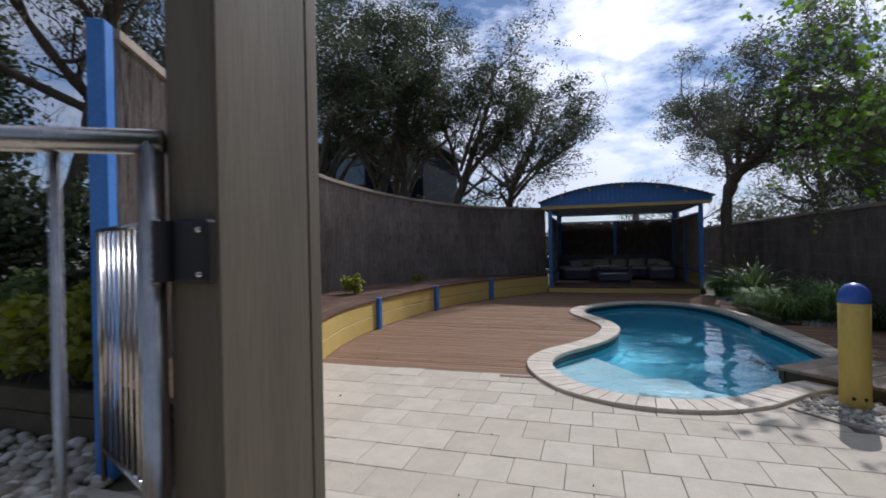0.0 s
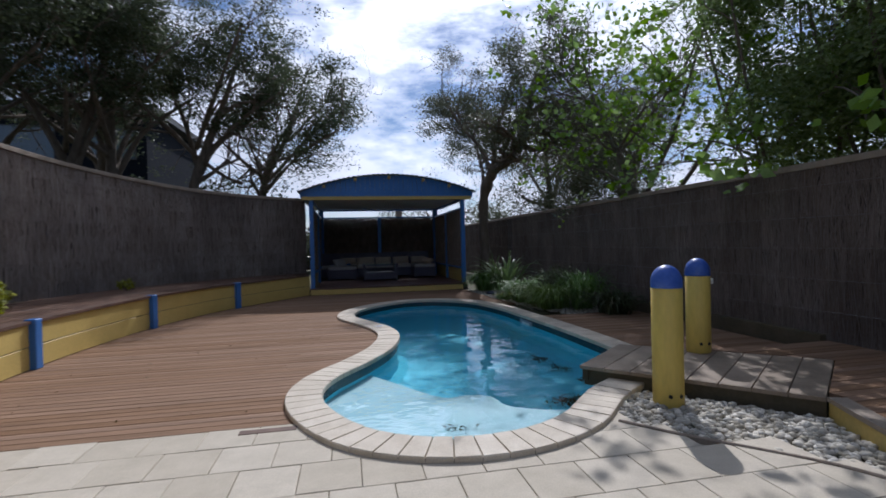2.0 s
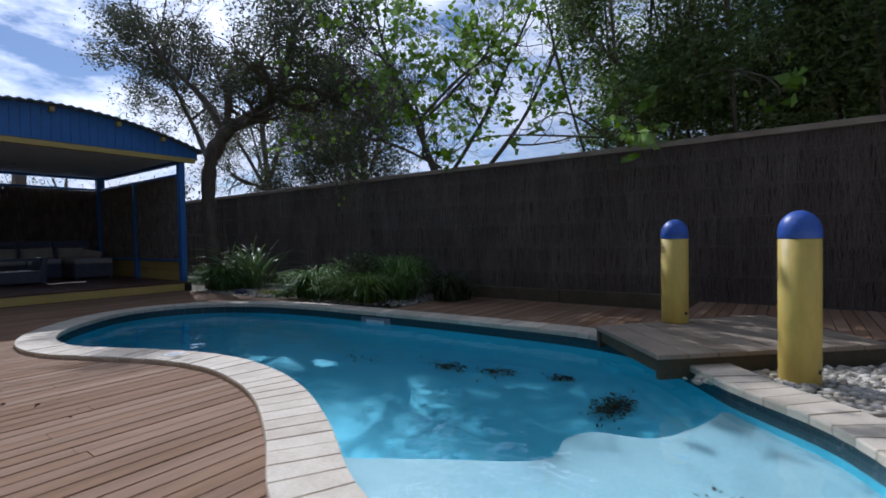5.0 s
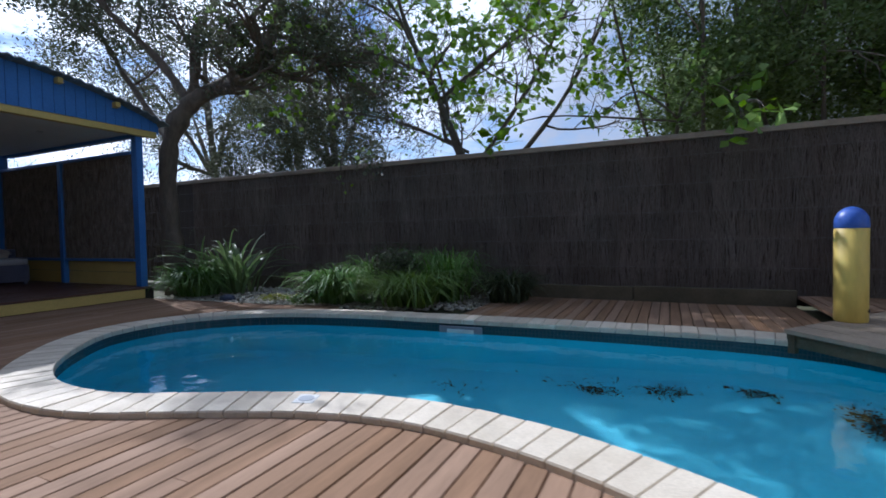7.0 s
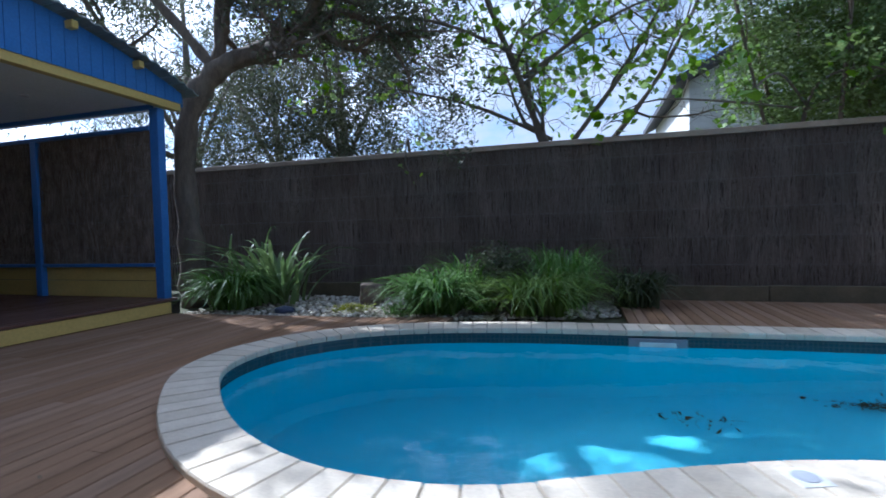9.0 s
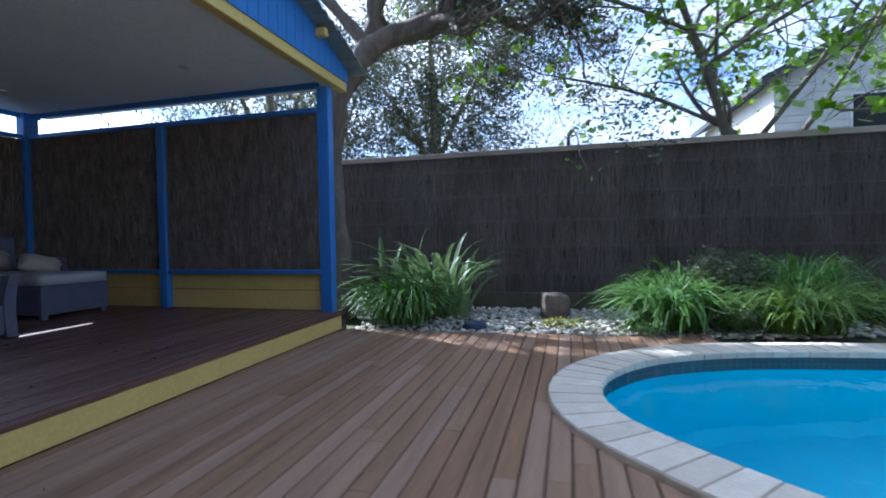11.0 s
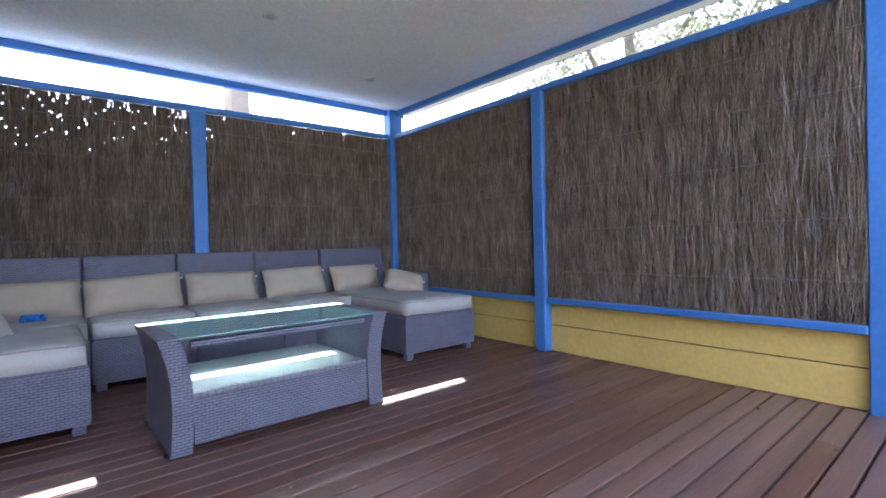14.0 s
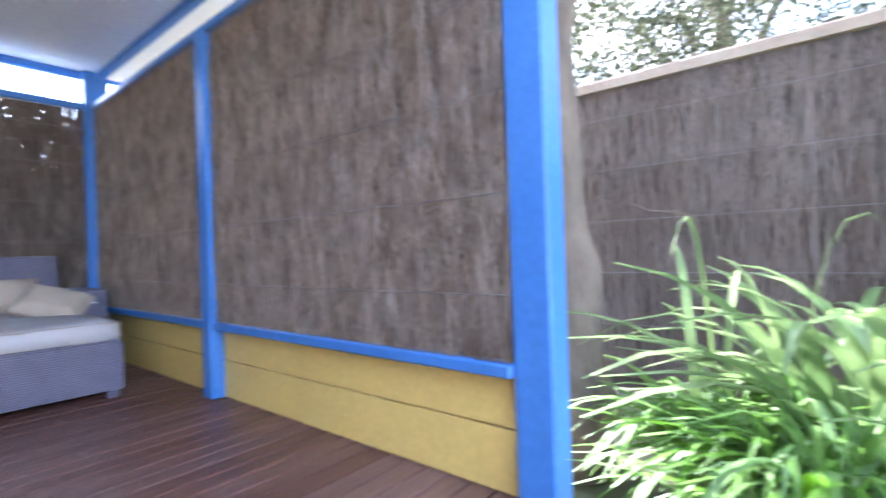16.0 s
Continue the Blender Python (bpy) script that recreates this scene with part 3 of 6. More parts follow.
# ---- paving ----
RING_CUT = [tuple(p) for p in offset_ring(RING, 0.12)]


def trim(poly, cx, cy):
    """The part of a paver outside the pool, cut along the coping."""
    n = len(RING_CUT)
    i = min(range(n), key=lambda k: (RING_CUT[k][0] - cx) ** 2 + (RING_CUT[k][1] - cy) ** 2)
    t = np.array(RING_CUT[(i + 1) % n]) - np.array(RING_CUT[i - 1])
    nrm = np.array((-t[1], t[0])) / np.linalg.norm(t)
    side = [float(np.dot(np.array(p) - np.array(RING_CUT[i]), nrm)) for p in poly]
    out = []
    for k in range(len(poly)):
        p, q, a, b = poly[k - 1], poly[k], side[k - 1], side[k]
        if (a >= 0) != (b >= 0):
            f = a / (a - b)
            out.append((p[0] + (q[0] - p[0]) * f, p[1] + (q[1] - p[1]) * f))
        if b >= 0:
            out.append(q)
    return out


def paving():
    top = thing("paving", "cream square concrete pavers laid in staggered rows", "paving", kind="structure")
    bed = [(front_x(5.24) - 0.4, 5.24), (-1.4, 2.2), (-3.4, 1.4), (-3.4, -3.9), (6.2, -3.9), (6.2, 3.0), (3.9, 3.2), (3.66, 3.8), (3.12, 4.4), (2.9, 4.75), (2.5, 4.62), (1.95, 4.42), (1.5, 4.45), (1.0, 4.62), (0.6, 4.95), (0.45, 5.24)]
    bm = bmesh.new()
    vs = [bm.verts.new((x, y, -0.030)) for x, y in bed]
    es = [bm.edges.new((vs[i - 1], vs[i])) for i in range(len(vs))]
    bmesh.ops.triangle_fill(bm, use_beauty=True, edges=es)
    bmesh.ops.recalc_face_normals(bm, faces=bm.faces)
    part("bedding", bm, GROUT, top, "sandy bedding in the joints")
    s, row, g = 0.357, 0.37, 0.002
    cut = [(6.9, 2.95), (3.88, 2.95), (3.66, 3.8), (3.12, 4.4), (2.86, 4.72), (2.95, 5.5), (6.9, 5.5)]
    far_v, far_f = [], []
    y = 4.95
    k = 1
    while y > -3.9:
        x = -3.57 + (0.232 if k % 2 else 0.053)
        while x < 5.85:
            x0, x1, y0, y1 = x + g, x + s - g, y + g, min(y + row, 5.285) - g
            x += s
            cx, cy = (x0 + x1) / 2, (y0 + y1) / 2
            poly = [(x0, y0), (x1, y0), (x1, y1), (x0, y1)]
            fx = front_x(cy) if cy > 2.1 else -3.3
            if x1 < fx:
                continue
            x0 = max(x0, fx - 0.1)
            if all(inside(px, py, RING_CUT) for px, py in poly):
                continue
            if inside(cx, cy, cut) and cx > 2.5:
                continue
            poly = [(x0, y0), (x1, y0), (x1, y1), (x0, y1)]
            if any(inside(x0 + (x1 - x0) * i / 4, y0 + (y1 - y0) * j / 4, RING_CUT) for i in range(5) for j in range(5)):
                poly = trim(poly, cx, cy)
                if len(poly) < 3:
                    continue
            c = 0.004
            z = 0.0 + random.uniform(-0.0025, 0.0025)
            m = len(poly)
            mx, my = sum(p[0] for p in poly) / m, sum(p[1] for p in poly) / m
            vs = [(px, py, -0.035) for px, py in poly] + [(px, py, z - c) for px, py in poly]
            vs += [(px + math.copysign(min(c, abs(mx - px)), mx - px), py + math.copysign(min(c, abs(my - py)), my - py), z) for px, py in poly]
            fs = [(o + i, o + (i + 1) % m, o + m + (i + 1) % m, o + m + i) for o in (0, m) for i in range(m)] + [tuple(range(2 * m, 3 * m))]
            if cy > 0.6 and -3 < cx < 4.3:
                pydata("paver", vs, fs, PAVER, top)
            else:
                b = len(far_v)
                far_v += vs
                far_f += [tuple(i + b for i in f) for f in fs]
        y -= row
        k += 1
    tagged(pydata("further_pavers", far_v, far_f, PAVER, top), kind="stuff")
    return top


def plank(name, x0, x1, y0, y1, z, mat, parent, thick=0.03, ends=None):
    """One deck board along x with eased edges; ends: the x of the four corners, where a board is cut askew."""
    c = 0.003
    a0, b0, b1, a1 = ends if ends else (x0, x1, x1, x0)
    vs = [(a0, y0, z - thick), (b0, y0, z - thick), (b1, y1, z - thick), (a1, y1, z - thick),
          (a0, y0, z - c), (b0, y0, z - c), (b1, y1, z - c), (a1, y1, z - c),
          (a0, y0 + c, z), (b0, y0 + c, z), (b1, y1 - c, z), (a1, y1 - c, z)]
    fs = [(0, 1, 5, 4), (1, 2, 6, 5), (2, 3, 7, 6), (3, 0, 4, 7), (4, 5, 9, 8), (5, 6, 10, 9), (6, 7, 11, 10), (7, 4, 8, 11), (8, 9, 10, 11), (3, 2, 1, 0)]
    return pydata(name, vs, fs, mat, parent)


def boards(parent, x0, x1, y0, y1, z, mat, lengths=(2.4, 4.2), ends=None):
    """A row of boards end to end from x0 to x1."""
    x = x0
    while x < x1 - 0.01:
        nx = x + random.uniform(*lengths)
        if nx > x1 - 0.5:
            nx = x1
        e = None
        if ends:
            e = (ends[0] if x == x0 else x, ends[1] if nx == x1 else nx - 0.003, ends[2] if nx == x1 else nx - 0.003, ends[3] if x == x0 else x)
        plank("deck_board", x, nx - (0.003 if nx < x1 else 0), y0, y1, z + random.uniform(-0.0015, 0.0015), mat, parent, ends=e)
        x = nx


GARDEN_EDGE = [(4.76, 9.5), (4.5, 11.1), (4.3, 12.2), (4.2, 14.0), (4.14, 15.0)]


def garden_x(y):
    for (x0, y0), (x1, y1) in zip(GARDEN_EDGE, GARDEN_EDGE[1:]):
        if y0 <= y < y1:
            return x0 + (x1 - x0) * (y - y0) / (y1 - y0)
    return 4.15


def decks():
    pitch, gap = 0.1045, 0.0075
    deck = thing("pool_deck", "weathered red-brown hardwood decking laid beside the pool", "deck", kind="structure")
    y = 5.291
    while y < 14.96:
        y0, y1 = y, min(y + pitch - gap, 14.965)
        ym = (y0 + y1) / 2
        xl0, xl1 = front_x(y0) - 0.02, front_x(min(y1, 15.0)) - 0.02
        c0, c1, cm = spans(y0, RING_MID), spans(y1, RING_MID), spans(ym, RING_MID)
        if len(cm) >= 2:
            r0, r1 = (c0[0] if c0 else cm[0]), (c1[0] if c1 else cm[0])
            if xl0 < r0 - 0.2:
                boards(deck, min(xl0, xl1), max(r0, r1), y0, y1, 0.0, DECK, ends=(xl0, r0, r1, xl1))
            if y0 > 11.3:
                s0, s1 = (c0[-1] if c0 else cm[-1]), (c1[-1] if c1 else cm[-1])
                ge = garden_x(ym)
                if ge > max(s0, s1) + 0.12:
                    boards(deck, min(s0, s1), ge, y0, y1, 0.0, DECK, ends=(s0, ge, ge, s1))
        else:
            boards(deck, min(xl0, xl1), garden_x(ym), y0, y1, 0.0, DECK, ends=(xl0, garden_x(ym), garden_x(ym), xl1))
        y += pitch
    east = thing("east_deck", "shaded hardwood decking between the pool and the fence", "deck", kind="structure")
    y = 6.0
    while y < 9.5:
        y0, y1 = y, y + pitch - gap
        c0, c1 = spans(y0, RING_MID), spans(y1, RING_MID)
        boards(east, min(c0[-1], c1[-1]), 6.1, y0, y1, 0.0, DECK, ends=(c0[-1], 6.1, 6.1, c1[-1]))
        y += pitch
    pitch, gap = 0.1036, 0.005
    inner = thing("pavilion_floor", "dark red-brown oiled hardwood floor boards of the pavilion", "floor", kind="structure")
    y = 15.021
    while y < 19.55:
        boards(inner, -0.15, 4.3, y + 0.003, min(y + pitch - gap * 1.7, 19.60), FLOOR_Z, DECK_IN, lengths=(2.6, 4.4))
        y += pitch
    # black box puts the shade seen through the board gaps into colour
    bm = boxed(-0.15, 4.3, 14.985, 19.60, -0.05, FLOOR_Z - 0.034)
    part("underfloor_shade", bm, BLACK, inner, "black box standing in for the shade under the floor boards")
    bm = boxed(-0.12, 4.15, 14.968, 14.984, 0.002, FLOOR_Z - 0.036, 0.003)
    part("riser", bm, YELLOW, inner, "yellow painted step riser")
    bm = boxed(-0.12, 4.15, 14.960, 14.998, FLOOR_Z - 0.030, FLOOR_Z - 0.001, 0.004)
    part("nosing", bm, DECK_IN, inner)


paving()
decks()


# ---- raised platform, east deck and its sleepers ----
def platform():
    A, B, C, D = (np.array(p) for p in ((3.06, 5.80), (3.93, 6.53), (5.45, 5.30), (4.33, 4.44)))
    top = thing("timber_platform", "low weathered grey timber platform reaching over the pool edge", "platform", kind="structure")
    n = 8
    for i in range(n):
        f0, f1 = i / n + 0.002, (i + 1) / n - 0.002
        q = [A + (D - A) * f0, A + (D - A) * f1, B + (C - B) * f1, B + (C - B) * f0]
        c = sum(q) / 4
        vs = [(*p, PLAT_Z - 0.035) for p in q] + [(*p, PLAT_Z - 0.004) for p in q] + [(*(p + (c - p) * 0.02), PLAT_Z) for p in q]
        fs = [(0, 1, 5, 4), (1, 2, 6, 5), (2, 3, 7, 6), (3, 0, 4, 7), (4, 5, 9, 8), (5, 6, 10, 9), (6, 7, 11, 10), (7, 4, 8, 11), (8, 9, 10, 11), (3, 2, 1, 0)]
        pydata("platform_board", vs, fs, PLATFORM, top)

    def beam(p, q, name="bearer", mat=SLEEPER, h=0.15, t=0.05, inset=0.03):
        d = (q - p) / np.linalg.norm(q - p)
        nrm = np.array((-d[1], d[0]))
        p, q = p + nrm * inset, q + nrm * inset
        ring = [p, q, q + nrm * t, p + nrm * t]
        z1 = PLAT_Z - 0.036
        vs = [(*r, z1 - h) for r in ring] + [(*r, z1) for r in ring]
        pydata(name, vs, [(0, 1, 5, 4), (1, 2, 6, 5), (2, 3, 7, 6), (3, 0, 4, 7), (4, 5, 6, 7), (3, 2, 1, 0)], mat, top)
    beam(A + (D - A) * 0.02, D)
    beam(B, A, h=0.10)
    beam(C, B)
    # right-hand raised deck with a yellow face
    deck = thing("raised_side_deck", "raised shaded timber deck with a pale border board and a yellow face", "deck", kind="structure")
    edge = [(4.33, 4.44), (4.02, 3.75), (3.75, 2.6), (3.5, 1.4)]
    y = 1.5
    while y < 5.95:
        y0, y1 = y, y + 0.0975
        xs = []
        for yy in (y0, y1):
            if yy < 4.44:
                x = [a[0] + (b[0] - a[0]) * (yy - a[1]) / (b[1] - a[1]) for a, b in zip(edge[1:], edge) if a[1] <= yy <= b[1]]
                xs.append((x[0] if x else 3.5) + 0.14)
            else:
                f = (yy - 4.44) / (5.30 - 4.44)
                xs.append(4.33 + (5.45 - 4.33) * f + 0.012 if f <= 1 else 5.45 - 1.236 * (yy - 5.30) + 0.012)
        boards(deck, min(xs), 6.2, y0, y1, PLAT_Z, DECK, ends=(xs[0], 6.2, 6.2, xs[1]))
        y += 0.1045
    for a, b in zip(edge, edge[1:]):
        a, b = np.array(a), np.array(b)
        d = (b - a) / np.linalg.norm(b - a)
        nrm = np.array((-d[1], d[0]))
        ring = [a, b, b + nrm * 0.13, a + nrm * 0.13]
        pydata("border_board", [(*r, PLAT_Z - 0.03) for r in ring] + [(*r, PLAT_Z + 0.004) for r in ring],
               [(0, 1, 5, 4), (1, 2, 6, 5), (2, 3, 7, 6), (3, 0, 4, 7), (4, 5, 6, 7)], PLATFORM, deck)
        ring = [a + nrm * 0.012, b + nrm * 0.012, b + nrm * 0.03, a + nrm * 0.03]
        pydata("face_board", [(*r, -0.06) for r in ring] + [(*r, PLAT_Z - 0.032) for r in ring],
               [(0, 1, 5, 4), (1, 2, 6, 5), (2, 3, 7, 6), (3, 0, 4, 7), (4, 5, 6, 7)], YELLOW, deck, label="yellow painted face board")


platform()


def sleepers():
    top = thing("garden_edging", "long timber sleepers laid along the foot of the fence", "edging", kind="structure")
    y = 6.0
    while y < 15.0:
        part("sleeper", boxed(6.115, 6.2, y, y + 1.79, -0.05, 0.19 + random.uniform(-0.006, 0.006), 0.008), SLEEPER, top)
        y += 1.8


sleepers()


# ---- curved bench with planting ledge ----
def bench():
    top = thing("curved_bench", "long curved built-in timber bench with yellow face boards and blue posts", "bench", kind="structure")
    zt = 0.56
    front = resample([p for p in FRONT], 0.11)
    n = len(front)
    wall = resample(WALL, 0.11)
    m = len(wall)
    # seat boards follow the curve: rows between the front edge and the wall
    rows = 8
    def lerp(i, f):
        j = min(int(i * (m - 1) / (n - 1)), m - 1)
        return np.array(front[i]) * (1 - f) + np.array(wall[j]) * f
    for r in range(rows):
        f0, f1 = r / rows + 0.006, (r + 1) / rows - 0.006
        if r == 0:
            f0 = -0.03
        step = 24
        for s in range(0, n - 1, step):
            idx = list(range(s, min(s + step, n - 1) + 1))
            if len(idx) < 2:
                continue
            vs, fs = [], []
            for i in idx:
                a, b = lerp(i, f0), lerp(i, f1)
                vs += [(*a, zt - 0.035), (*a, zt), (*b, zt), (*b, zt - 0.035)]
            for k in range(len(idx) - 1):
                for e in range(4):
                    p, q = k * 4 + e, k * 4 + (e + 1) % 4
                    fs.append((p, p + 4, q + 4, q))
            fs += [(0, 1, 2, 3), (len(vs) - 1, len(vs) - 2, len(vs) - 3, len(vs) - 4)]
            pydata("seat_board", vs, fs, BENCH, top)
    # two yellow face boards between posts
    rev = [tuple(p) for p in front]
    for z0, z1 in ((0.01, 0.26), (0.268, 0.52)):
        for s in range(0, n - 1, 24):
            seg = rev[s:s + 25]
            if len(seg) > 1:
                cap_along("face_board", seg, z0, z1, -0.005, 0.02, YELLOW, top)
    # blue posts
    for x, y in ((-2.24, 4.94), (-2.70, 7.85), (-2.43, 10.5), (-1.57, 12.85)):
        i = min(range(n), key=lambda i: (front[i][0] - x) ** 2 + (front[i][1] - y) ** 2)
        t = np.array(front[min(i + 1, n - 1)]) - np.array(front[max(i - 1, 0)])
        a = math.degrees(math.atan2(t[1], t[0])) - 90
        bm = boxed(-0.06, 0.06, -0.065, 0.065, 0.0, 0.575, 0.008)
        ob = part("post", bm, BLUE, top, "blue painted post")
        ob.matrix_local = pose(x + 0.03, y, 0.001, 0, 0, a)
    return top


bench()


# ---- pavilion ----
def rail(parent, name, x0, x1, y0, y1, z0, z1, mat=None, label="", bevel=0.006):
    return part(name, boxed(x0, x1, y0, y1, z0, z1, bevel), mat or BLUE, parent, label)


LENS = material("frosted_lens", (0.6, 0.6, 0.58), 0.4, bump=0)


def pavilion():
    pav = thing("pavilion", "open timber pavilion with blue posts, yellow beam and an arched roof", "pavilion", kind="structure")
    h = 0.055
    # posts
    for x, s in ((PX0, -1), (PX1, 1)):
        rail(pav, "post", x - h, x + h, PY0 - 0.02, PY0 + 0.12, 0.002, 2.60, bevel=0.008)
        for y in (17.27,):
            rail(pav, "post", min(x - s * 0.09, x + s * 0.05), max(x - s * 0.09, x + s * 0.05), y - 0.055, y + 0.055, FLOOR_Z + 0.002, 2.324, bevel=0.008)
        rail(pav, "post", min(x - s * 0.12, x + s * 0.06), max(x - s * 0.12, x + s * 0.06), PY1 - 0.09, PY1 + 0.05, FLOOR_Z + 0.002, 2.66, bevel=0.008)
    rail(pav, "post", 2.07 - 0.06, 2.07 + 0.06, PY1 - 0.09, PY1 + 0.05, FLOOR_Z + 0.002, 2.324, bevel=0.008)
    # rails and panels: sides
    for x, s in ((PX1, 1), (PX0, -1)):
        for a, b in ((PY0 + 0.12, 17.22), (17.32, PY1 - 0.05)):
            rail(pav, "lower_rail", min(x - s * 0.075, x + s * 0.045), max(x - s * 0.075, x + s * 0.045), a + 0.001, b - 0.001, 0.585, 0.63)
            for z0, z1 in ((FLOOR_Z + 0.004, 0.398), (0.405, 0.584)):
                rail(pav, "wall_board", x - 0.012, x + 0.012, a + 0.002, b - 0.002, z0, z1, YELLOW, "yellow painted wall board", 0.003)
            # added black board behind the gap, keeps sunlight out and the line dark
            rail(pav, "gap_light_stop", min(x + s * 0.014, x + s * 0.03), max(x + s * 0.014, x + s * 0.03), a + 0.002, b - 0.002, FLOOR_Z + 0.004, 0.584, BLACK, "", 0)
            panel = tagged(new("brush_panel"), "dark brown brushwood infill panel")
            panel.parent = pav
            lo, hi = (a, b) if s > 0 else (b, a)
            line = [(x - s * 0.012, lo), (x - s * 0.012, hi)]
            core("brush_core", line, 0.632, 2.322, 0.02, BRUSH_BACK, panel)
            brush("brushwood", line, 0.625, 2.324, BRUSH, 10000 if s > 0 else 400, panel, radius=(0.0010, 0.0022), proud=0.045, length=(0.08, 0.26), lean=0.03, wave=0.012, rings=2, seed=11 + int(a))
            brush("outer_brushwood", line[::-1], 0.625, 2.318, BRUSH, 250, panel, radius=(0.004, 0.008), proud=0.02, seed=21 + int(a)).location.x = s * 0.024
            wires(line, (0.85, 1.18, 1.51, 1.84, 2.15), 0.042, panel)
        rail(pav, "top_rail", min(x - s * 0.07, x + s * 0.045), max(x - s * 0.07, x + s * 0.045), PY0 + 0.121, PY1 - 0.051, 2.325, 2.378)
        rail(pav, "eave_beam", x - 0.03, x + 0.03, PY0 + 0.121, PY1 - 0.051, 2.60, 2.657)
    # rails and panels: back
    for a, b in ((PX0 + 0.05, 2.02), (2.12, PX1 - 0.05)):
        rail(pav, "lower_rail", a + 0.001, b - 0.001, PY1 - 0.075, PY1 + 0.045, 0.585, 0.63)
        for z0, z1 in ((FLOOR_Z + 0.004, 0.398), (0.405, 0.584)):
            rail(pav, "wall_board", a + 0.002, b - 0.002, PY1 - 0.012, PY1 + 0.012, z0, z1, YELLOW, "yellow painted wall board", 0.003)
        panel = tagged(new("brush_panel"), "dark brown brushwood infill panel with light showing through its thin top")
        panel.parent = pav
        line = [(b, PY1 - 0.012), (a, PY1 - 0.012)]
        rs = np.random.RandomState(int(a * 10) + 7)
        cv, cf = [], []
        k = 0
        while a + k * 0.008 < b:
            xa, zt = a + k * 0.008, 2.322 - (rs.uniform(0.01, 0.10) if rs.rand() < 0.10 else 0.0)
            cuts = [(0.632, zt)]
            if rs.rand() < 0.55:
                zc = 2.3 - abs(rs.normal(0, 0.24))
                if 0.7 < zc < zt - 0.03:
                    cuts = [(0.632, zc), (zc + rs.uniform(0.006, 0.022), zt)]
            for z0, z1 in cuts:
                o = len(cv)
                y0, y1 = PY1 - 0.012, PY1 + 0.010
                cv += [(xa, y0, z0), (xa + 0.008, y0, z0), (xa + 0.008, y0, z1), (xa, y0, z1), (xa, y1, z0), (xa + 0.008, y1, z0), (xa + 0.008, y1, z1), (xa, y1, z1)]
                cf += [tuple(o + i for i in f) for f in ((0, 1, 2, 3), (5, 4, 7, 6), (3, 2, 6, 7), (0, 4, 5, 1), (0, 3, 7, 4), (1, 5, 6, 2))]
            k += 1
        pydata("brush_core", cv, cf, BRUSH_BACK, panel)
        brush("brushwood", line, 0.625, 2.0, BRUSH, 2600, panel, radius=(0.0016, 0.0036), proud=0.042, length=(0.15, 0.45), lean=0.035, wave=0.012, rings=2, seed=31 + int(a * 3))
        brush("outer_brushwood", line, 0.7, 1.80, BRUSH, 140, panel, radius=(0.004, 0.008), proud=0.02, length=(0.5, 1.2), seed=41 + int(a * 3)).location.y = 0.025
        brush("top_brushwood", line, 1.85, 2.318, BRUSH, 420, panel, radius=(0.0018, 0.004), proud=0.04, length=(0.15, 0.4), lean=0.035, rings=2, seed=51 + int(a * 3))
        wires(line, (0.85, 1.18, 1.51, 1.84, 2.15), 0.042, panel)
    rail(pav, "top_rail", PX0 + 0.061, PX1 - 0.061, PY1 - 0.055, PY1 + 0.005, 2.325, 2.378)
    rail(pav, "eave_beam", PX0 + 0.051, PX1 - 0.051, PY1 - 0.03, PY1 + 0.03, 2.60, 2.657)
    # front beam and gable
    rail(pav, "front_beam", -0.30, 4.46, PY0 - 0.10, PY0 + 0.0, 2.605, 2.73, YELLOW, "yellow painted front beam")
    x0, x1, ze, za = -0.34, 4.50, 2.84, 3.30
    mid, half = (x0 + x1) / 2, (x1 - x0) / 2
    arc = lambda x: za - (za - ze) * ((x - mid) / half) ** 2
    nb = 36
    for i in range(nb):
        a, b = x0 + 0.03 + (x1 - x0 - 0.06) * i / nb + 0.003, x0 + 0.03 + (x1 - x0 - 0.06) * (i + 1) / nb - 0.003
        yf, yb = PY0 - 0.115, PY0 - 0.10 - 0.001
        vs = [(a, yf, 2.70), (b, yf, 2.70), (b, yf, arc(b) - 0.02), (a, yf, arc(a) - 0.02), (a, yb, 2.70), (b, yb, 2.70), (b, yb, arc(b) - 0.02), (a, yb, arc(a) - 0.02)]
        pydata("gable_board", vs, [(0, 1, 2, 3), (5, 4, 7, 6), (0, 4, 5, 1), (1, 5, 6, 2), (2, 6, 7, 3), (3, 7, 4, 0)], BLUE, pav)
    bm = boxed(x0 + 0.05, x1 - 0.05, PY0 - 0.098, PY0 - 0.06, 2.735, 2.84)
    part("gable_backing", bm, BLUE, pav)
    # corrugated arched roof sheet
    verts, faces = [], []
    nx = 150
    ys = (PY0 - 0.30, PY1 + 0.20)
    for lay in (0, 1):
        for j, y in enumerate(ys):
            for i in range(nx + 1):
                x = x0 - 0.06 + (x1 - x0 + 0.12) * i / nx
                verts.append((x, y, arc(x) + 0.014 * math.sin(i * 1.55) + (0.006 if lay == 0 else -0.012)))
    w = nx + 1
    for lay in (0, 1):
        o = lay * 2 * w
        for i in range(nx):
            f = (o + i, o + i + 1, o + w + i + 1, o + w + i)
            faces.append(f if lay == 0 else f[::-1])
    for j in (0, 1):
        for i in range(nx):
            a, b = j * w + i, 2 * w + j * w + i
            faces.append((a, b, b + 1, a + 1))
    for i in (0, nx):
        faces.append((i, w + i, 3 * w + i, 2 * w + i))
    pydata("roof_sheet", verts, faces, METAL_ROOF, pav, label="grey-green corrugated steel roof sheet")
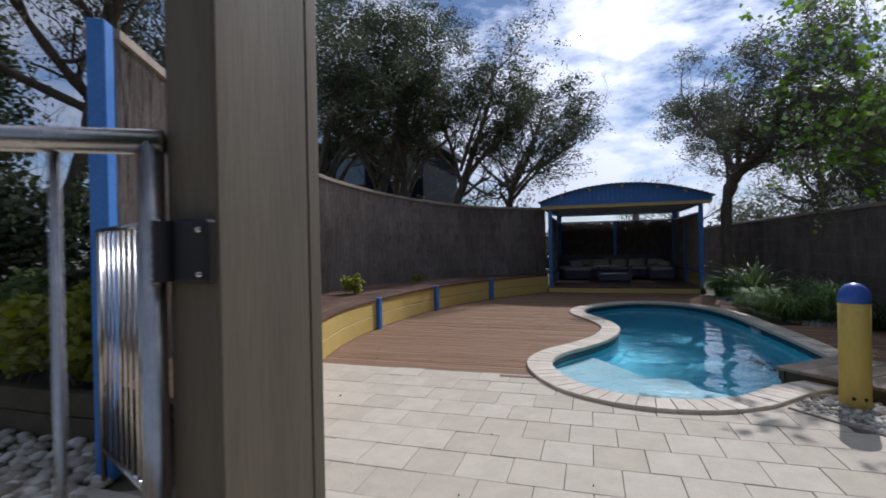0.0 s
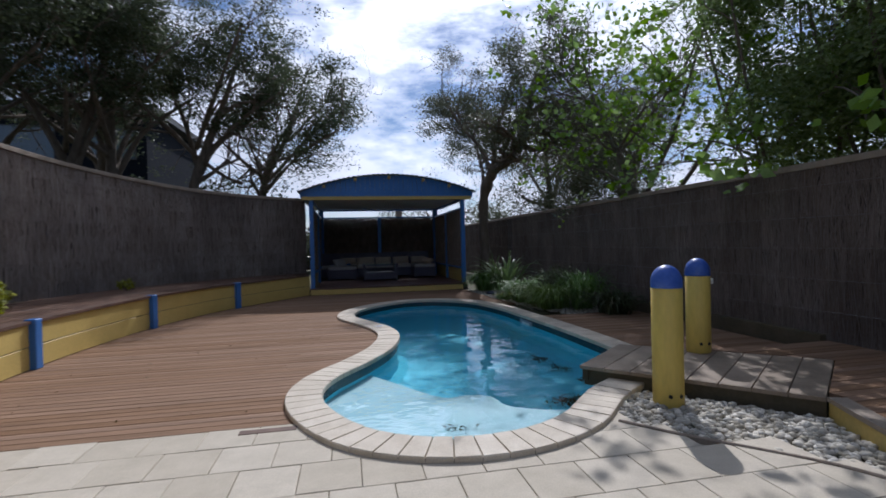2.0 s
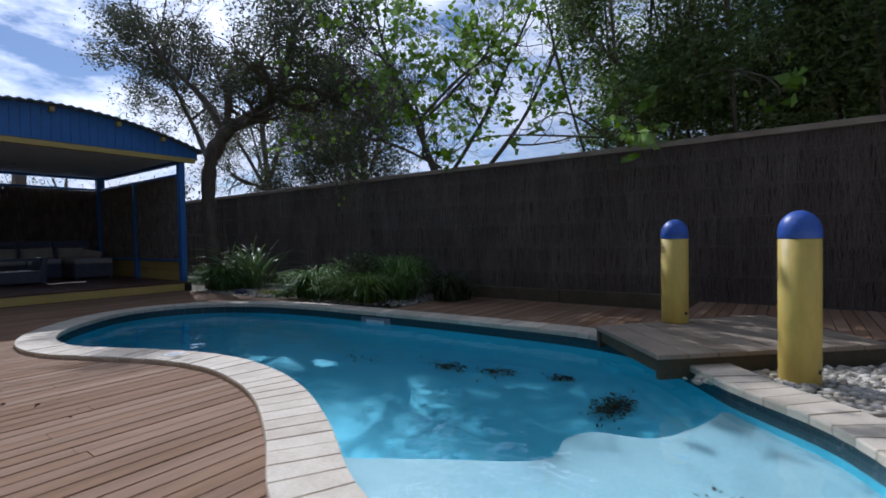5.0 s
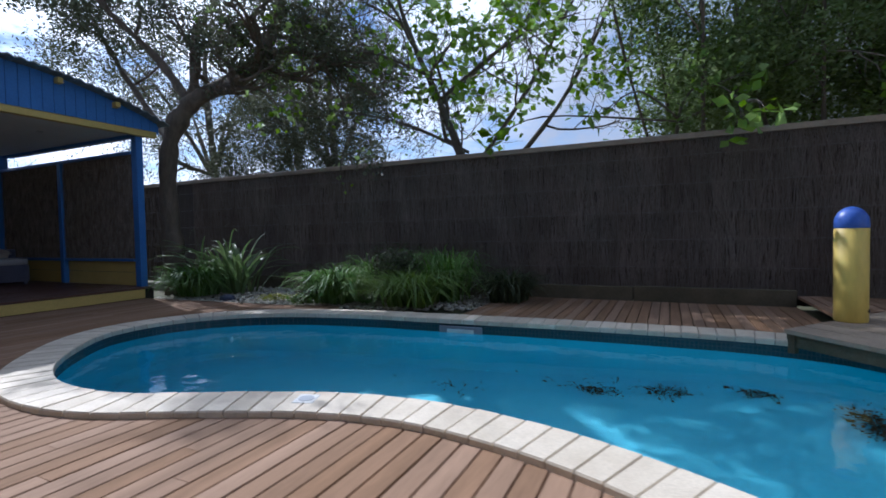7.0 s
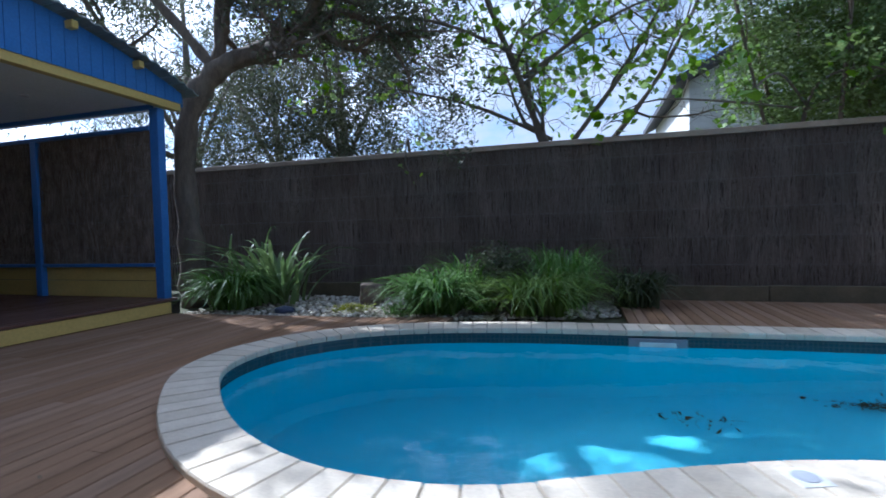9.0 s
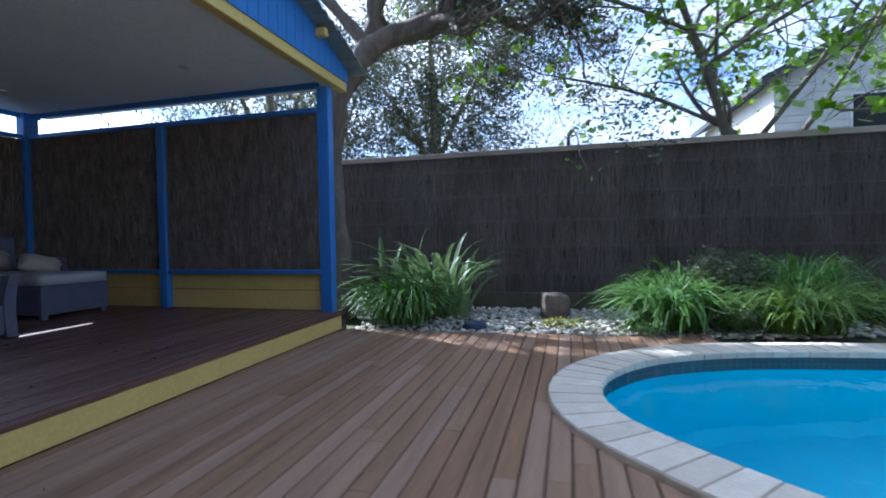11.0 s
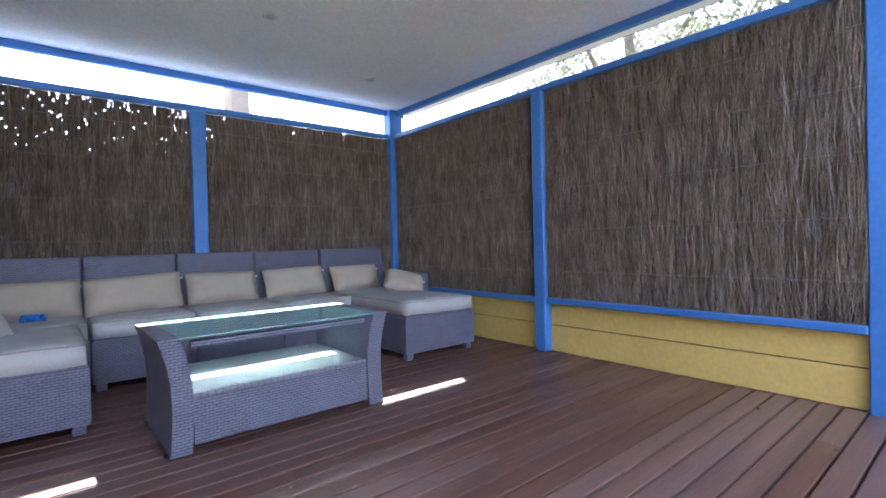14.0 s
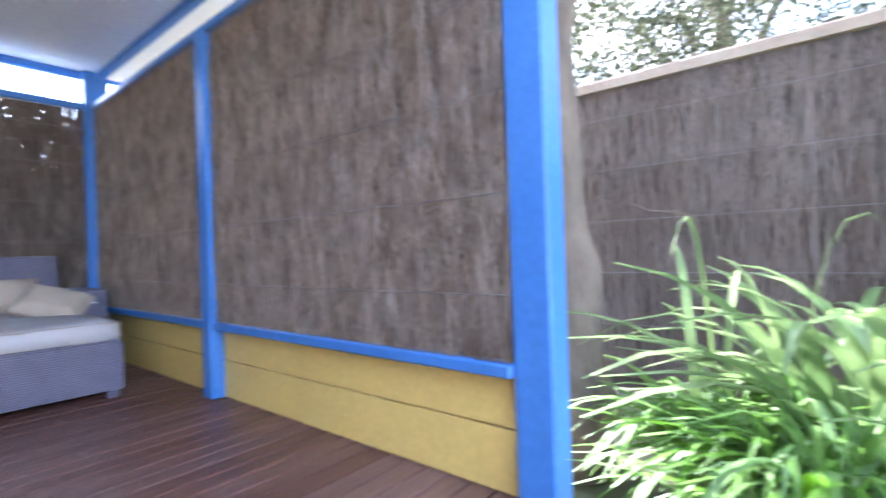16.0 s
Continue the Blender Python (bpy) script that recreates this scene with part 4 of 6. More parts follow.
    # purlin ends
    for x in (0.3, 1.15, 2.08, 3.05, 3.8):
        z = arc(x) - 0.085
        rail(pav, "purlin_end", x - 0.035, x + 0.035, PY0 - 0.22, PY0 - 0.116, z - 0.035, z + 0.045, YELLOW, "yellow painted purlin end")
    # side fascias closing the roof space
    for x in (x0 + 0.0, x1 - 0.03):
        rail(pav, "side_fascia", x, x + 0.03, PY0 - 0.098, PY1 + 0.05, 2.665, 2.80)
    # unseen board added behind the slot to narrow the sun streak inside
    rail(pav, "rear_sun_stop", x0 + 0.03, x1 - 0.03, PY1 + 0.13, PY1 + 0.155, 2.655, 2.80)
    # ceiling
    bm = boxed(x0 + 0.035, x1 - 0.035, PY0 + 0.002, PY1 + 0.03, 2.659, 2.675)
    part("ceiling_board", bm, CEILING, pav, "flat white ceiling lining")
    for x, y in ((3.39, 18.62), (0.9, 18.62), (3.39, 16.2), (0.9, 16.2), (2.2, 17.95)):
        bm = bmesh.new()
        bmesh.ops.create_cone(bm, cap_ends=True, segments=20, radius1=0.05, radius2=0.045, depth=0.012)
        ob = part("downlight", bm, WHITE_PLASTIC, pav, "round white recessed downlight")
        ob.location = (x, y, 2.652)
        bm = bmesh.new()
        bmesh.ops.create_cone(bm, cap_ends=True, segments=16, radius1=0.026, radius2=0.026, depth=0.004)
        ob2 = part("lens", bm, LENS, ob)
        ob2.location = (0, 0, -0.008)
    return pav


pavilion()
# the back of the building closes the far end under the roof
end_wall = setting("wall_north", boxed(-0.2, 4.4, 19.85, 19.9, -0.05, 0.6), SLEEPER, "low dark timber wall behind the pavilion", "wall")


# ---- bollards ----
def bollard(x, y, z0, top, label):
    b = thing("bollard", label, "bollard", group="painted bollards", at=pose(x, y, z0))
    h = top - z0
    r = 0.119
    hz = h - 0.185
    def lathe(profile, seg=28):
        bm = bmesh.new()
        rings = []
        for rr, z in profile:
            rings.append([bm.verts.new((rr * math.cos(2 * math.pi * k / seg), rr * math.sin(2 * math.pi * k / seg), z)) for k in range(seg)])
        for a, c in zip(rings, rings[1:]):
            for k in range(seg):
                bm.faces.new((a[k], a[(k + 1) % seg], c[(k + 1) % seg], c[k]))
        bm.faces.new(rings[-1])
        bm.faces.new(rings[0][::-1])
        return bm
    part("shaft", lathe([(r - 0.003, 0.0), (r, 0.01), (r, hz - 0.002), (r - 0.004, hz)]), YELLOW_B, b, "mustard yellow painted shaft", True)
    prof = [(r - 0.001, hz + 0.001), (r + 0.002, hz + 0.006), (r + 0.002, h - 0.14)]
    for k in range(1, 9):
        a = k / 8 * math.pi / 2
        prof.append((max((r + 0.002) * math.cos(a), 0.004), h - 0.14 + 0.14 * math.sin(a)))
    part("cap", lathe(prof), BLUE_B, b, "rounded blue painted cap", True)
    for a in (-118, -75):
        bm = bmesh.new()
        bmesh.ops.create_cone(bm, cap_ends=True, segments=14, radius1=0.016, radius2=0.016, depth=0.006)
        ob = part("bolt_hole", bm, BLACK, b, "small dark bolt hole")
        ob.matrix_local = pose((r + 0.001) * math.cos(radians(a)), (r + 0.001) * math.sin(radians(a)), 0.10, 90, 0, a + 90)
    return b


bollard(3.43, 5.0, -0.03, 1.11, "thick yellow round bollard with a blue domed cap among pebbles")
b2 = bollard(4.5, 5.95, PLAT_Z + 0.001, 1.11, "thick yellow round bollard with a blue domed cap on the platform")
bm = boxed(-0.012, 0.012, -0.02, 0.02, -0.03, 0.03, 0.004)
hook = part("catch", bm, WHITE_PLASTIC, b2, "small white plastic catch")
hook.location = (0.122, -0.05, 0.74)


# ---- wicker furniture ----
def cushion(name, sx, sy, sz, mat, parent, puff=0.35, label="", piping=True, edge_part=0.42):
    """A soft stuffed pad with rounded edges and a swollen top."""
    verts, faces = [], []
    n = 13
    for s in (1, -1):
        for j in range(n):
            for i in range(n):
                u, v = 2 * i / (n - 1) - 1, 2 * j / (n - 1) - 1
                e = (1 - abs(u) ** 4) * (1 - abs(v) ** 4)
                z = s * sz / 2 * (edge_part + (1 - edge_part) * max(e, 0) ** puff)
                z += 0.009 * noise.noise(Vector((u * 2.3, v * 2.3, s + sx * 3 + sy))) + 0.004 * noise.noise(Vector((u * 6.0, v * 6.0, s + sy * 5)))
                k = 1 - 0.05 * (1 - (abs(u) * abs(v))) * (1 - edge_part) - 0.02 * (abs(u) * abs(v)) ** 2
                verts.append((u * sx / 2 * k, v * sy / 2 * k, z))
    for s in (0, 1):
        for j in range(n - 1):
            for i in range(n - 1):
                a = s * n * n + j * n + i
                f = (a, a + 1, a + n + 1, a + n)
                faces.append(f if s == 0 else f[::-1])
    edge = [i for i in range(n)] + [j * n + n - 1 for j in range(1, n)] + [(n - 1) * n + i for i in range(n - 2, -1, -1)] + [j * n for j in range(n - 2, 0, -1)]
    for k in range(len(edge)):
        a, b = edge[k], edge[(k + 1) % len(edge)]
        faces.append((b, a, a + n * n, b + n * n))
    ob = pydata(name, verts, faces, mat, parent, True, label)
    if piping:
        pts = [verts[i] for i in edge]
        pv, pf = [], []
        tube_into(pv, pf, [Vector(p) * 1.0 + Vector((0, 0, 0.002)) for p in pts] + [Vector(pts[0]) + Vector((0, 0, 0.002))], [0.004] * (len(pts) + 1), 5)
        pydata("piping", pv, pf, PIPING, ob, True)
    return ob


def sofa_unit(x0, x1, y0, y1, label, back="back", arm=None):
    """Wicker base with feet, a seat cushion and a back along the wall."""
    s = thing("sofa_section", label, "sofa", group="outdoor lounge sections", at=pose((x0 + x1) / 2, (y0 + y1) / 2, FLOOR_Z))
    w, d = x1 - x0 - 0.008, y1 - y0 - 0.006
    part("base", boxed(-w / 2, w / 2, -d / 2, d / 2, 0.05, 0.335, 0.012, 2), WICKER, s, "woven grey wicker base")
    part("skirt", boxed(-w / 2 + 0.012, w / 2 - 0.012, -d / 2 + 0.012, d / 2 - 0.012, 0.335, 0.352), WICKER, s)
    for fx in (-1, 1):
        for fy in (-1, 1):
            cx, cy = fx * (w / 2 - 0.05), fy * (d / 2 - 0.05)
            part("foot", boxed(cx - 0.03, cx + 0.03, cy - 0.03, cy + 0.03, 0.001, 0.052, 0.006), WICKER, s)
    bd = 0.0
    if back == "back":
        bd = 0.14
        z0, z1 = 0.338, 0.885
        bm = boxed(-w / 2, w / 2, d / 2 - 0.13, d / 2, z0, z1, 0.022, 2)
        for v in bm.verts:
            f = (v.co.z - z0) / (z1 - z0)
            if v.co.y < d / 2 - 0.06:
                v.co.y += 0.05 * f
        part("backrest", bm, WICKER, s, "woven grey wicker backrest")
    if arm:
        ax = w / 2 if arm > 0 else -w / 2
        lo, hi = (ax + 0.002, ax + 0.16) if arm > 0 else (ax - 0.16, ax - 0.002)
        part("armrest", boxed(lo, hi, d / 2 - 0.72, d / 2, 0.05, 0.62, 0.025, 2), WICKER, s, "woven grey wicker armrest")
    cy0, cy1 = -d / 2 - 0.005, d / 2 - bd - 0.004
    c = cushion("seat_cushion", w - 0.01, cy1 - cy0, 0.13, FABRIC, s, 0.3, "pale grey seat cushion", edge_part=0.78)
    c.location = (0, (cy0 + cy1) / 2, 0.404)
    return s


for x0, x1 in ((0.58, 1.21), (1.21, 1.84), (1.84, 2.485), (2.485, 3.12)):
    sofa_unit(x0, x1, 18.58, 19.33, "grey wicker sofa section with pale cushion against the wall")
sofa_unit(3.13, 3.87, 17.78, 19.33, "grey wicker chaise section with a long pale cushion", arm=1)
sofa_unit(-0.02, 0.58, 18.58, 19.33, "grey wicker corner sofa section with a pale seat cushion")
sofa_unit(0.22, 1.16, 17.74, 18.56, "grey wicker footstool section with a pale cushion", back="")


def pillow(x, y, z, sx, sy, lean, turn, label="plump beige linen scatter cushion leaning on the sofa back", mat=None, roll=0):
    p = thing("scatter_cushion", label, "cushion", group="scatter cushions", at=pose(x, y, z, lean, roll, turn))
    cushion("cover", sx, sy, 0.17, mat or LINEN, p, 0.6, piping=True, edge_part=0.06)
    part("zip_tag", boxed(sx / 2 - 0.01, sx / 2 + 0.02, sy / 2 - 0.06, sy / 2 - 0.045, -0.002, 0.002), WHITE_PLASTIC, p)
    return p


pz = FLOOR_Z + 0.478 + 0.11
pillow(0.92, 19.10, pz, 0.56, 0.28, 66, 4)
pillow(1.52, 19.06, pz, 0.64, 0.30, 64, -3, roll=-3)
pillow(2.16, 19.09, pz, 0.58, 0.28, 66, 3, roll=1)
pillow(2.80, 19.09, pz, 0.58, 0.29, 66, -2, roll=-2)
pillow(3.44, 19.09, pz, 0.54, 0.27, 66, 1)
pillow(3.70, 18.60, pz - 0.05, 0.40, 0.30, 32, -28, "beige linen scatter cushion tipped into the sofa corner", roll=16)
pillow(0.62, 18.30, pz - 0.03, 0.48, 0.34, 48, 40, "grey-beige scatter cushion lying on the footstool cushion", FABRIC)


def coffee_table():
    t = thing("coffee_table", "grey wicker coffee table with green glass top and lower shelf", "table", at=pose(1.93, 17.43, FLOOR_Z))
    w, d = 1.06, 0.66
    for s in (-1, 1):
        # flared woven end panel: narrow waist, wider at the top
        verts, faces = [], []
        prof = [(0.012, 0.0), (0.006, 0.08), (0.0, 0.2), (0.004, 0.32), (0.022, 0.42), (0.045, 0.495), (0.052, 0.52)]
        th = 0.085
        for o, z in prof:
            xo = s * (w / 2 + o)
            xi = xo - s * th
            verts += [(xo, -d / 2, z + 0.012), (xo, d / 2, z + 0.012), (xi, d / 2, z + 0.012), (xi, -d / 2, z + 0.012)]
        for k in range(len(prof) - 1):
            for e in range(4):
                a, b = k * 4 + e, k * 4 + (e + 1) % 4
                f = (a, b, b + 4, a + 4)
                faces.append(f if s > 0 else f[::-1])
        L = len(verts)
        faces += [(0, 3, 2, 1), (L - 4, L - 3, L - 2, L - 1)]
        pydata("end_panel", verts, faces, WICKER, t, label="flared woven end panel")
        for y in (-1, 1):
            part("foot", boxed(s * (w / 2) - 0.03, s * (w / 2) + 0.03, y * (d / 2 - 0.05) - 0.03, y * (d / 2 - 0.05) + 0.03, 0.001, 0.014), BLACK, t)
    i = w / 2 - 0.085
    part("shelf", boxed(-i, i, -d / 2 + 0.012, d / 2 - 0.012, 0.255, 0.275, 0.004), WICKER_FLAT, t, "woven grey wicker lower shelf")
    for y in (-d / 2 + 0.008, d / 2 - 0.022):
        part("apron", boxed(-i, i, y, y + 0.014, 0.045, 0.254, 0.003), WICKER, t, "woven apron")
    for y in (-d / 2 + 0.02, d / 2 - 0.045):
        part("top_rail", boxed(-i + 0.0, i, y, y + 0.025, 0.478, 0.508, 0.004), WICKER, t)
    glass = part("glass_top", boxed(-w / 2 + 0.03, w / 2 - 0.03, -d / 2 - 0.005, d / 2 + 0.005, 0.512, 0.522, 0.002), TABLE_GLASS, t, "green tinted glass top")
    glass.location.z = 0.012
    glass.visible_shadow = False
    return t


coffee_table()


def rolled_towel():
    t = thing("rolled_towel", "small rolled bright blue towel between the sofa cushions", "towel", at=pose(0.93, 18.90, FLOOR_Z + 0.49, 0, 0, 12))
    v, f = [], []
    pts = [(-0.06 + 0.012 * k, 0.004 * math.sin(k), 0.003 * math.cos(k * 1.7)) for k in range(11)]
    tube_into(v, f, pts, [0.026 + 0.001 * math.sin(k * 2.1) for k in range(11)], 14)
    pydata("roll", v, f, TOWEL, t, True)
    v, f = [], []
    tube_into(v, f, [(-0.064, 0, 0), (-0.058, 0, 0)], [0.018, 0.018], 12)
    pydata("rolled_end", v, f, TOWEL, t, True)


TOWEL = material("blue_towelling", (0.03, 0.16, 0.55), 0.95, bump=0.4, bump_scale=260)
rolled_towel()


# ---- foliage ----
def leaves_mesh(name, centres, size, mat, parent, seed, aspect=0.42, droop=0.0, label=""):
    """Many small pointed leaves, each a bent four-cornered blade."""
    rnd = np.random.RandomState(seed)
    n = len(centres)
    c = np.array(centres)
    d = rnd.normal(size=(n, 3))
    d[:, 2] = d[:, 2] * 0.6 - droop
    d /= np.linalg.norm(d, axis=1)[:, None]
    u = np.cross(d, rnd.normal(size=(n, 3)))
    u /= np.linalg.norm(u, axis=1)[:, None]
    nr = np.cross(d, u)
    s = size * rnd.uniform(0.6, 1.35, n)[:, None]
    v = np.empty((n, 4, 3))
    v[:, 0] = c - d * s * 0.5
    v[:, 1] = c + u * s * aspect * 0.5 + nr * s * 0.08
    v[:, 2] = c + d * s * 0.5
    v[:, 3] = c - u * s * aspect * 0.5 + nr * s * 0.08
    me = bpy.data.meshes.new(name)
    me.vertices.add(n * 4)
    me.vertices.foreach_set("co", v.reshape(-1))
    me.loops.add(n * 4)
    me.loops.foreach_set("vertex_index", np.arange(n * 4))
    me.polygons.add(n)
    me.polygons.foreach_set("loop_start", np.arange(n) * 4)
    me.update(calc_edges=True)
    me.materials.append(mat)
    ob = new(name, me)
    ob.parent = parent
    if label:
        tagged(ob, label)
    return ob


def grow(verts, faces, p, d, length, r, level, rnd, tips, bend=0.35, kids=(3, 4), shrink=0.68, up=0.1, sides=6, spread=0.8, first=0.35):
    """A crooked branch and, from it, smaller ones; the ends are kept for leaves."""
    steps = 5 if level > 0 else 3
    pts, radii = [Vector(p)], [r]
    dirs = [Vector(d)]
    cur = Vector(d).normalized()
    for k in range(steps):
        cur = (cur + Vector(rnd.normal(0, bend, 3)) * 0.55 + Vector((0, 0, up))).normalized()
        pts.append(pts[-1] + cur * (length / steps))
        radii.append(r * (1 - 0.5 * (k + 1) / steps))
        dirs.append(cur.copy())
    tube_into(verts, faces, [tuple(q) for q in pts], radii, sides if r > 0.02 else 3)
    if level == 0:
        tips.append((pts[-1], cur))
        tips.append((pts[-2], cur))
        return
    for k in range(rnd.randint(kids[0], kids[1] + 1)):
        f = first + (1 - first) * (k + rnd.uniform(0.2, 1.0)) / kids[1]
        f = min(f, 1.0)
        i = min(int(f * steps), steps - 1)
        q = pts[i].lerp(pts[i + 1], f * steps - i if f < 1 else 1)
        nd = (dirs[i + 1] + Vector(rnd.normal(0, spread, 3))).normalized()
        grow(verts, faces, q, nd, length * shrink * rnd.uniform(0.75, 1.2), max(radii[i + 1] * 0.68, 0.004), level - 1, rnd, tips, bend, kids, shrink, up, sides, spread, first)


def tree(label, limbs, levels, seed, leaf_mat, bark, per_tip, clump, size, twig=0.9, category="tree", droop=0.15, kids=(3, 4), name="tree", up=0.08,
         spread=0.75, aspect=0.42, sides=7, bend=0.35, from_part=0.45, low=0.0, gaps=None, grain=0.9, canopy=(), clumps=(60, 0.15)):
    """limbs: lists of (x, y, z, radius) for the trunk and its main forks; twigs grow from their upper ends."""
    rnd = np.random.RandomState(seed)
    base = limbs[0][0]
    t = thing(name, label, category, at=pose(base[0], base[1], 0))
    off = Vector((base[0], base[1], 0))
    verts, faces, tips = [], [], []
    for limb in limbs:
        pts = spline([np.array(p) for p in limb], 5)
        tube_into(verts, faces, [tuple(Vector(p[:3]) - off) for p in pts], [p[3] * (1 + 0.12 * rnd.normal()) for p in pts], sides + 2)
        n = len(pts)
        for k in range(int(n * from_part), n, 2):
            p = pts[k]
            if low and p[2] < low + 0.25:
                continue
            d = Vector(pts[min(k + 1, n - 1)][:3]) - Vector(pts[max(k - 1, 0)][:3])
            nd = (d.normalized() + Vector(rnd.normal(0, spread, 3)) * (0.6 if k > n - 3 else 1.0)).normalized()
            if low:
                nd.z = abs(nd.z) + 0.15
            grow(verts, faces, Vector(p[:3]) - off, nd, twig * rnd.uniform(0.8, 1.3), max(p[3] * 0.6, 0.012), levels, rnd, tips, kids=kids, up=up, spread=spread, bend=bend)
    pydata("trunk", verts, faces, bark, t, True, "crooked trunk and branches")
    cs = []
    for q, d in tips:
        if gaps is not None and noise.noise((q + off) * grain + Vector((seed, 0, seed * 0.3))) < gaps:
            continue
        m = rnd.poisson(per_tip) if per_tip > 0.5 else 5 * (rnd.rand() < per_tip)
        if m:
            g = rnd.normal(0, clump, (m, 3)) * (1, 1, 0.75)
            cs.append(np.array(q) + np.array(d) * clump * 0.4 + g)
    for cx, cy, cz, rx, ry, rz, n in canopy:
        k = 0
        while k < n:
            v = rnd.normal(0, 1, 3)
            v *= rnd.uniform(0.25, 1.0) ** 0.45 / np.linalg.norm(v)
            q = np.array((cx, cy, cz)) + v * (rx, ry, rz)
            k += 1
            if noise.noise(Vector(q) * grain + Vector((seed * 0.7, 3.0, seed * 0.2))) < gaps:
                continue
            m = rnd.poisson(clumps[0] * rnd.uniform(0.5, 1.4))
            cs.append(q - np.array(off) + rnd.normal(0, clumps[1] * rnd.uniform(0.7, 1.3), (m, 3)) * (1, 1, 0.7))
    if cs:
        cs = np.concatenate(cs)
        cs = cs[cs[:, 2] > low] if low else cs
        leaves_mesh("crown", cs, size, leaf_mat, t, seed + 5, aspect, droop)
    return t


def strap_clump(x, y, z, n, h, r, mat, label, seed, width=0.014, name="strap_leaf_plant", arch=1.0, single=False):
    """Arching strap leaves from one crown."""
    rnd = np.random.RandomState(seed)
    p = thing(name, label, "plant", at=pose(x, y, z))
    sets = {"outer_leaves": ([], []), "inner_leaves": ([], [])}
    for i in range(n):
        a = rnd.uniform(0, 2 * math.pi)
        b = rnd.uniform(0, r * 0.45)
        hh = h * rnd.uniform(0.55, 1.1)
        q = rnd.uniform(0.3, 1.35)
        reach = r * q * arch
        bx, by = b * math.cos(a + rnd.normal(0, 1)), b * math.sin(a + rnd.normal(0, 1))
        w = width * rnd.uniform(0.7, 1.3)
        verts, faces = ([], []) if single else sets["outer_leaves" if q > 0.8 else "inner_leaves"]
        start = len(verts)
        sx, sy = -math.sin(a), math.cos(a)
        steps = 7
        fall = rnd.uniform(0.3, 1.5) if not single else rnd.uniform(0.1, 0.8)
        for k in range(steps + 1):
            f = k / steps
            out = reach * f ** 1.5
            zz = hh * (math.sin(min(f * 1.25, 1.57)) - fall * max(f - 0.5, 0) ** 1.6 * 1.6)
            ww = w * (1 - 0.85 * f ** 3)
            cx, cy = bx + math.cos(a) * out, by + math.sin(a) * out
            verts += [(cx + sx * ww, cy + sy * ww, max(zz, 0.0)), (cx, cy, max(zz - ww * 0.35, 0.0)), (cx - sx * ww, cy - sy * ww, max(zz, 0.0))]
        for k in range(steps):
            o = start + k * 3
            faces += [(o, o + 1, o + 4, o + 3), (o + 1, o + 2, o + 5, o + 4)]
        if single:
            pydata("leaf", verts, faces, mat, p, True)
    if not single:
        for key, (verts, faces) in sets.items():
            pydata(key, verts, faces, mat, p, True)
    return p


def shrub(x, y, z, r, h, n, mat, label, seed, size=0.06, name="shrub", aspect=0.6):
    rnd = np.random.RandomState(seed)
    p = thing(name, label, "shrub", at=pose(x, y, z))
    verts, faces, tips = [], [], []
    for k in range(7):
        a = rnd.uniform(0, 6.28)
        d = Vector((math.cos(a) * 0.6, math.sin(a) * 0.6, 1.0)).normalized()
        grow(verts, faces, Vector((0, 0, 0)), d, h * 0.6, 0.008, 2, rnd, tips, up=0.05, shrink=0.6)
    pydata("branchwork", verts, faces, BARK, p, True)
    c = rnd.normal(0, 1, (n, 3))
    c /= np.maximum(np.linalg.norm(c, axis=1), 1e-6)[:, None]
    c *= rnd.uniform(0.35, 1.0, n)[:, None] ** 0.6 * np.array((r, r, h * 0.5)) * (0.75 + 0.25 * np.sin(c[:, :1] * 5 + c[:, 1:2] * 4))
    c[:, 2] += h * 0.52
    leaves_mesh("leaves", c, size, mat, p, seed + 3, aspect, 0.1)
    return p


# moonah beside the pavilion, leaning over the pool
tree("old leaning tree with crooked grey trunk and fine olive foliage",
     [[(5.02, 15.42, -0.05, 0.20), (4.98, 15.44, 0.9, 0.165), (4.95, 15.47, 1.95, 0.155), (4.97, 15.32, 2.8, 0.155), (5.12, 14.9, 3.38, 0.155), (5.37, 14.2, 3.66, 0.14), (5.5, 13.75, 4.0, 0.12), (5.65, 13.5, 4.6, 0.09), (5.75, 13.3, 5.5, 0.05)],
      [(5.5, 13.8, 3.98, 0.07), (5.7, 13.3, 4.15, 0.06), (5.9, 12.9, 4.05, 0.045), (6.0, 12.5, 3.85, 0.03)],
      [(5.06, 14.95, 3.3, 0.075), (5.0, 15.7, 4.2, 0.065), (4.5, 16.5, 5.2, 0.05), (4.1, 17.0, 6.3, 0.035)],
      [(4.92, 15.3, 2.6, 0.07), (5.3, 16.6, 3.6, 0.06), (5.4, 17.6, 4.6, 0.045), (5.3, 18.2, 5.6, 0.03)]],
     3, 5, LEAF_MOONAH, BARK, 26, 0.125, 0.07, twig=1.1, droop=0.35, kids=(3, 4), name="moonah_tree", gaps=0.0, grain=0.95,
     canopy=((5.9, 13.1, 5.7, 1.7, 1.5, 1.2, 300), (4.5, 16.7, 5.2, 1.3, 1.4, 1.0, 190), (7.9, 15.2, 4.1, 1.1, 2.0, 1.7, 400), (7.6, 13.2, 4.0, 0.9, 1.4, 1.5, 240), (5.2, 18.1, 5.0, 1.4, 1.3, 1.2, 180)), clumps=(85, 0.15))

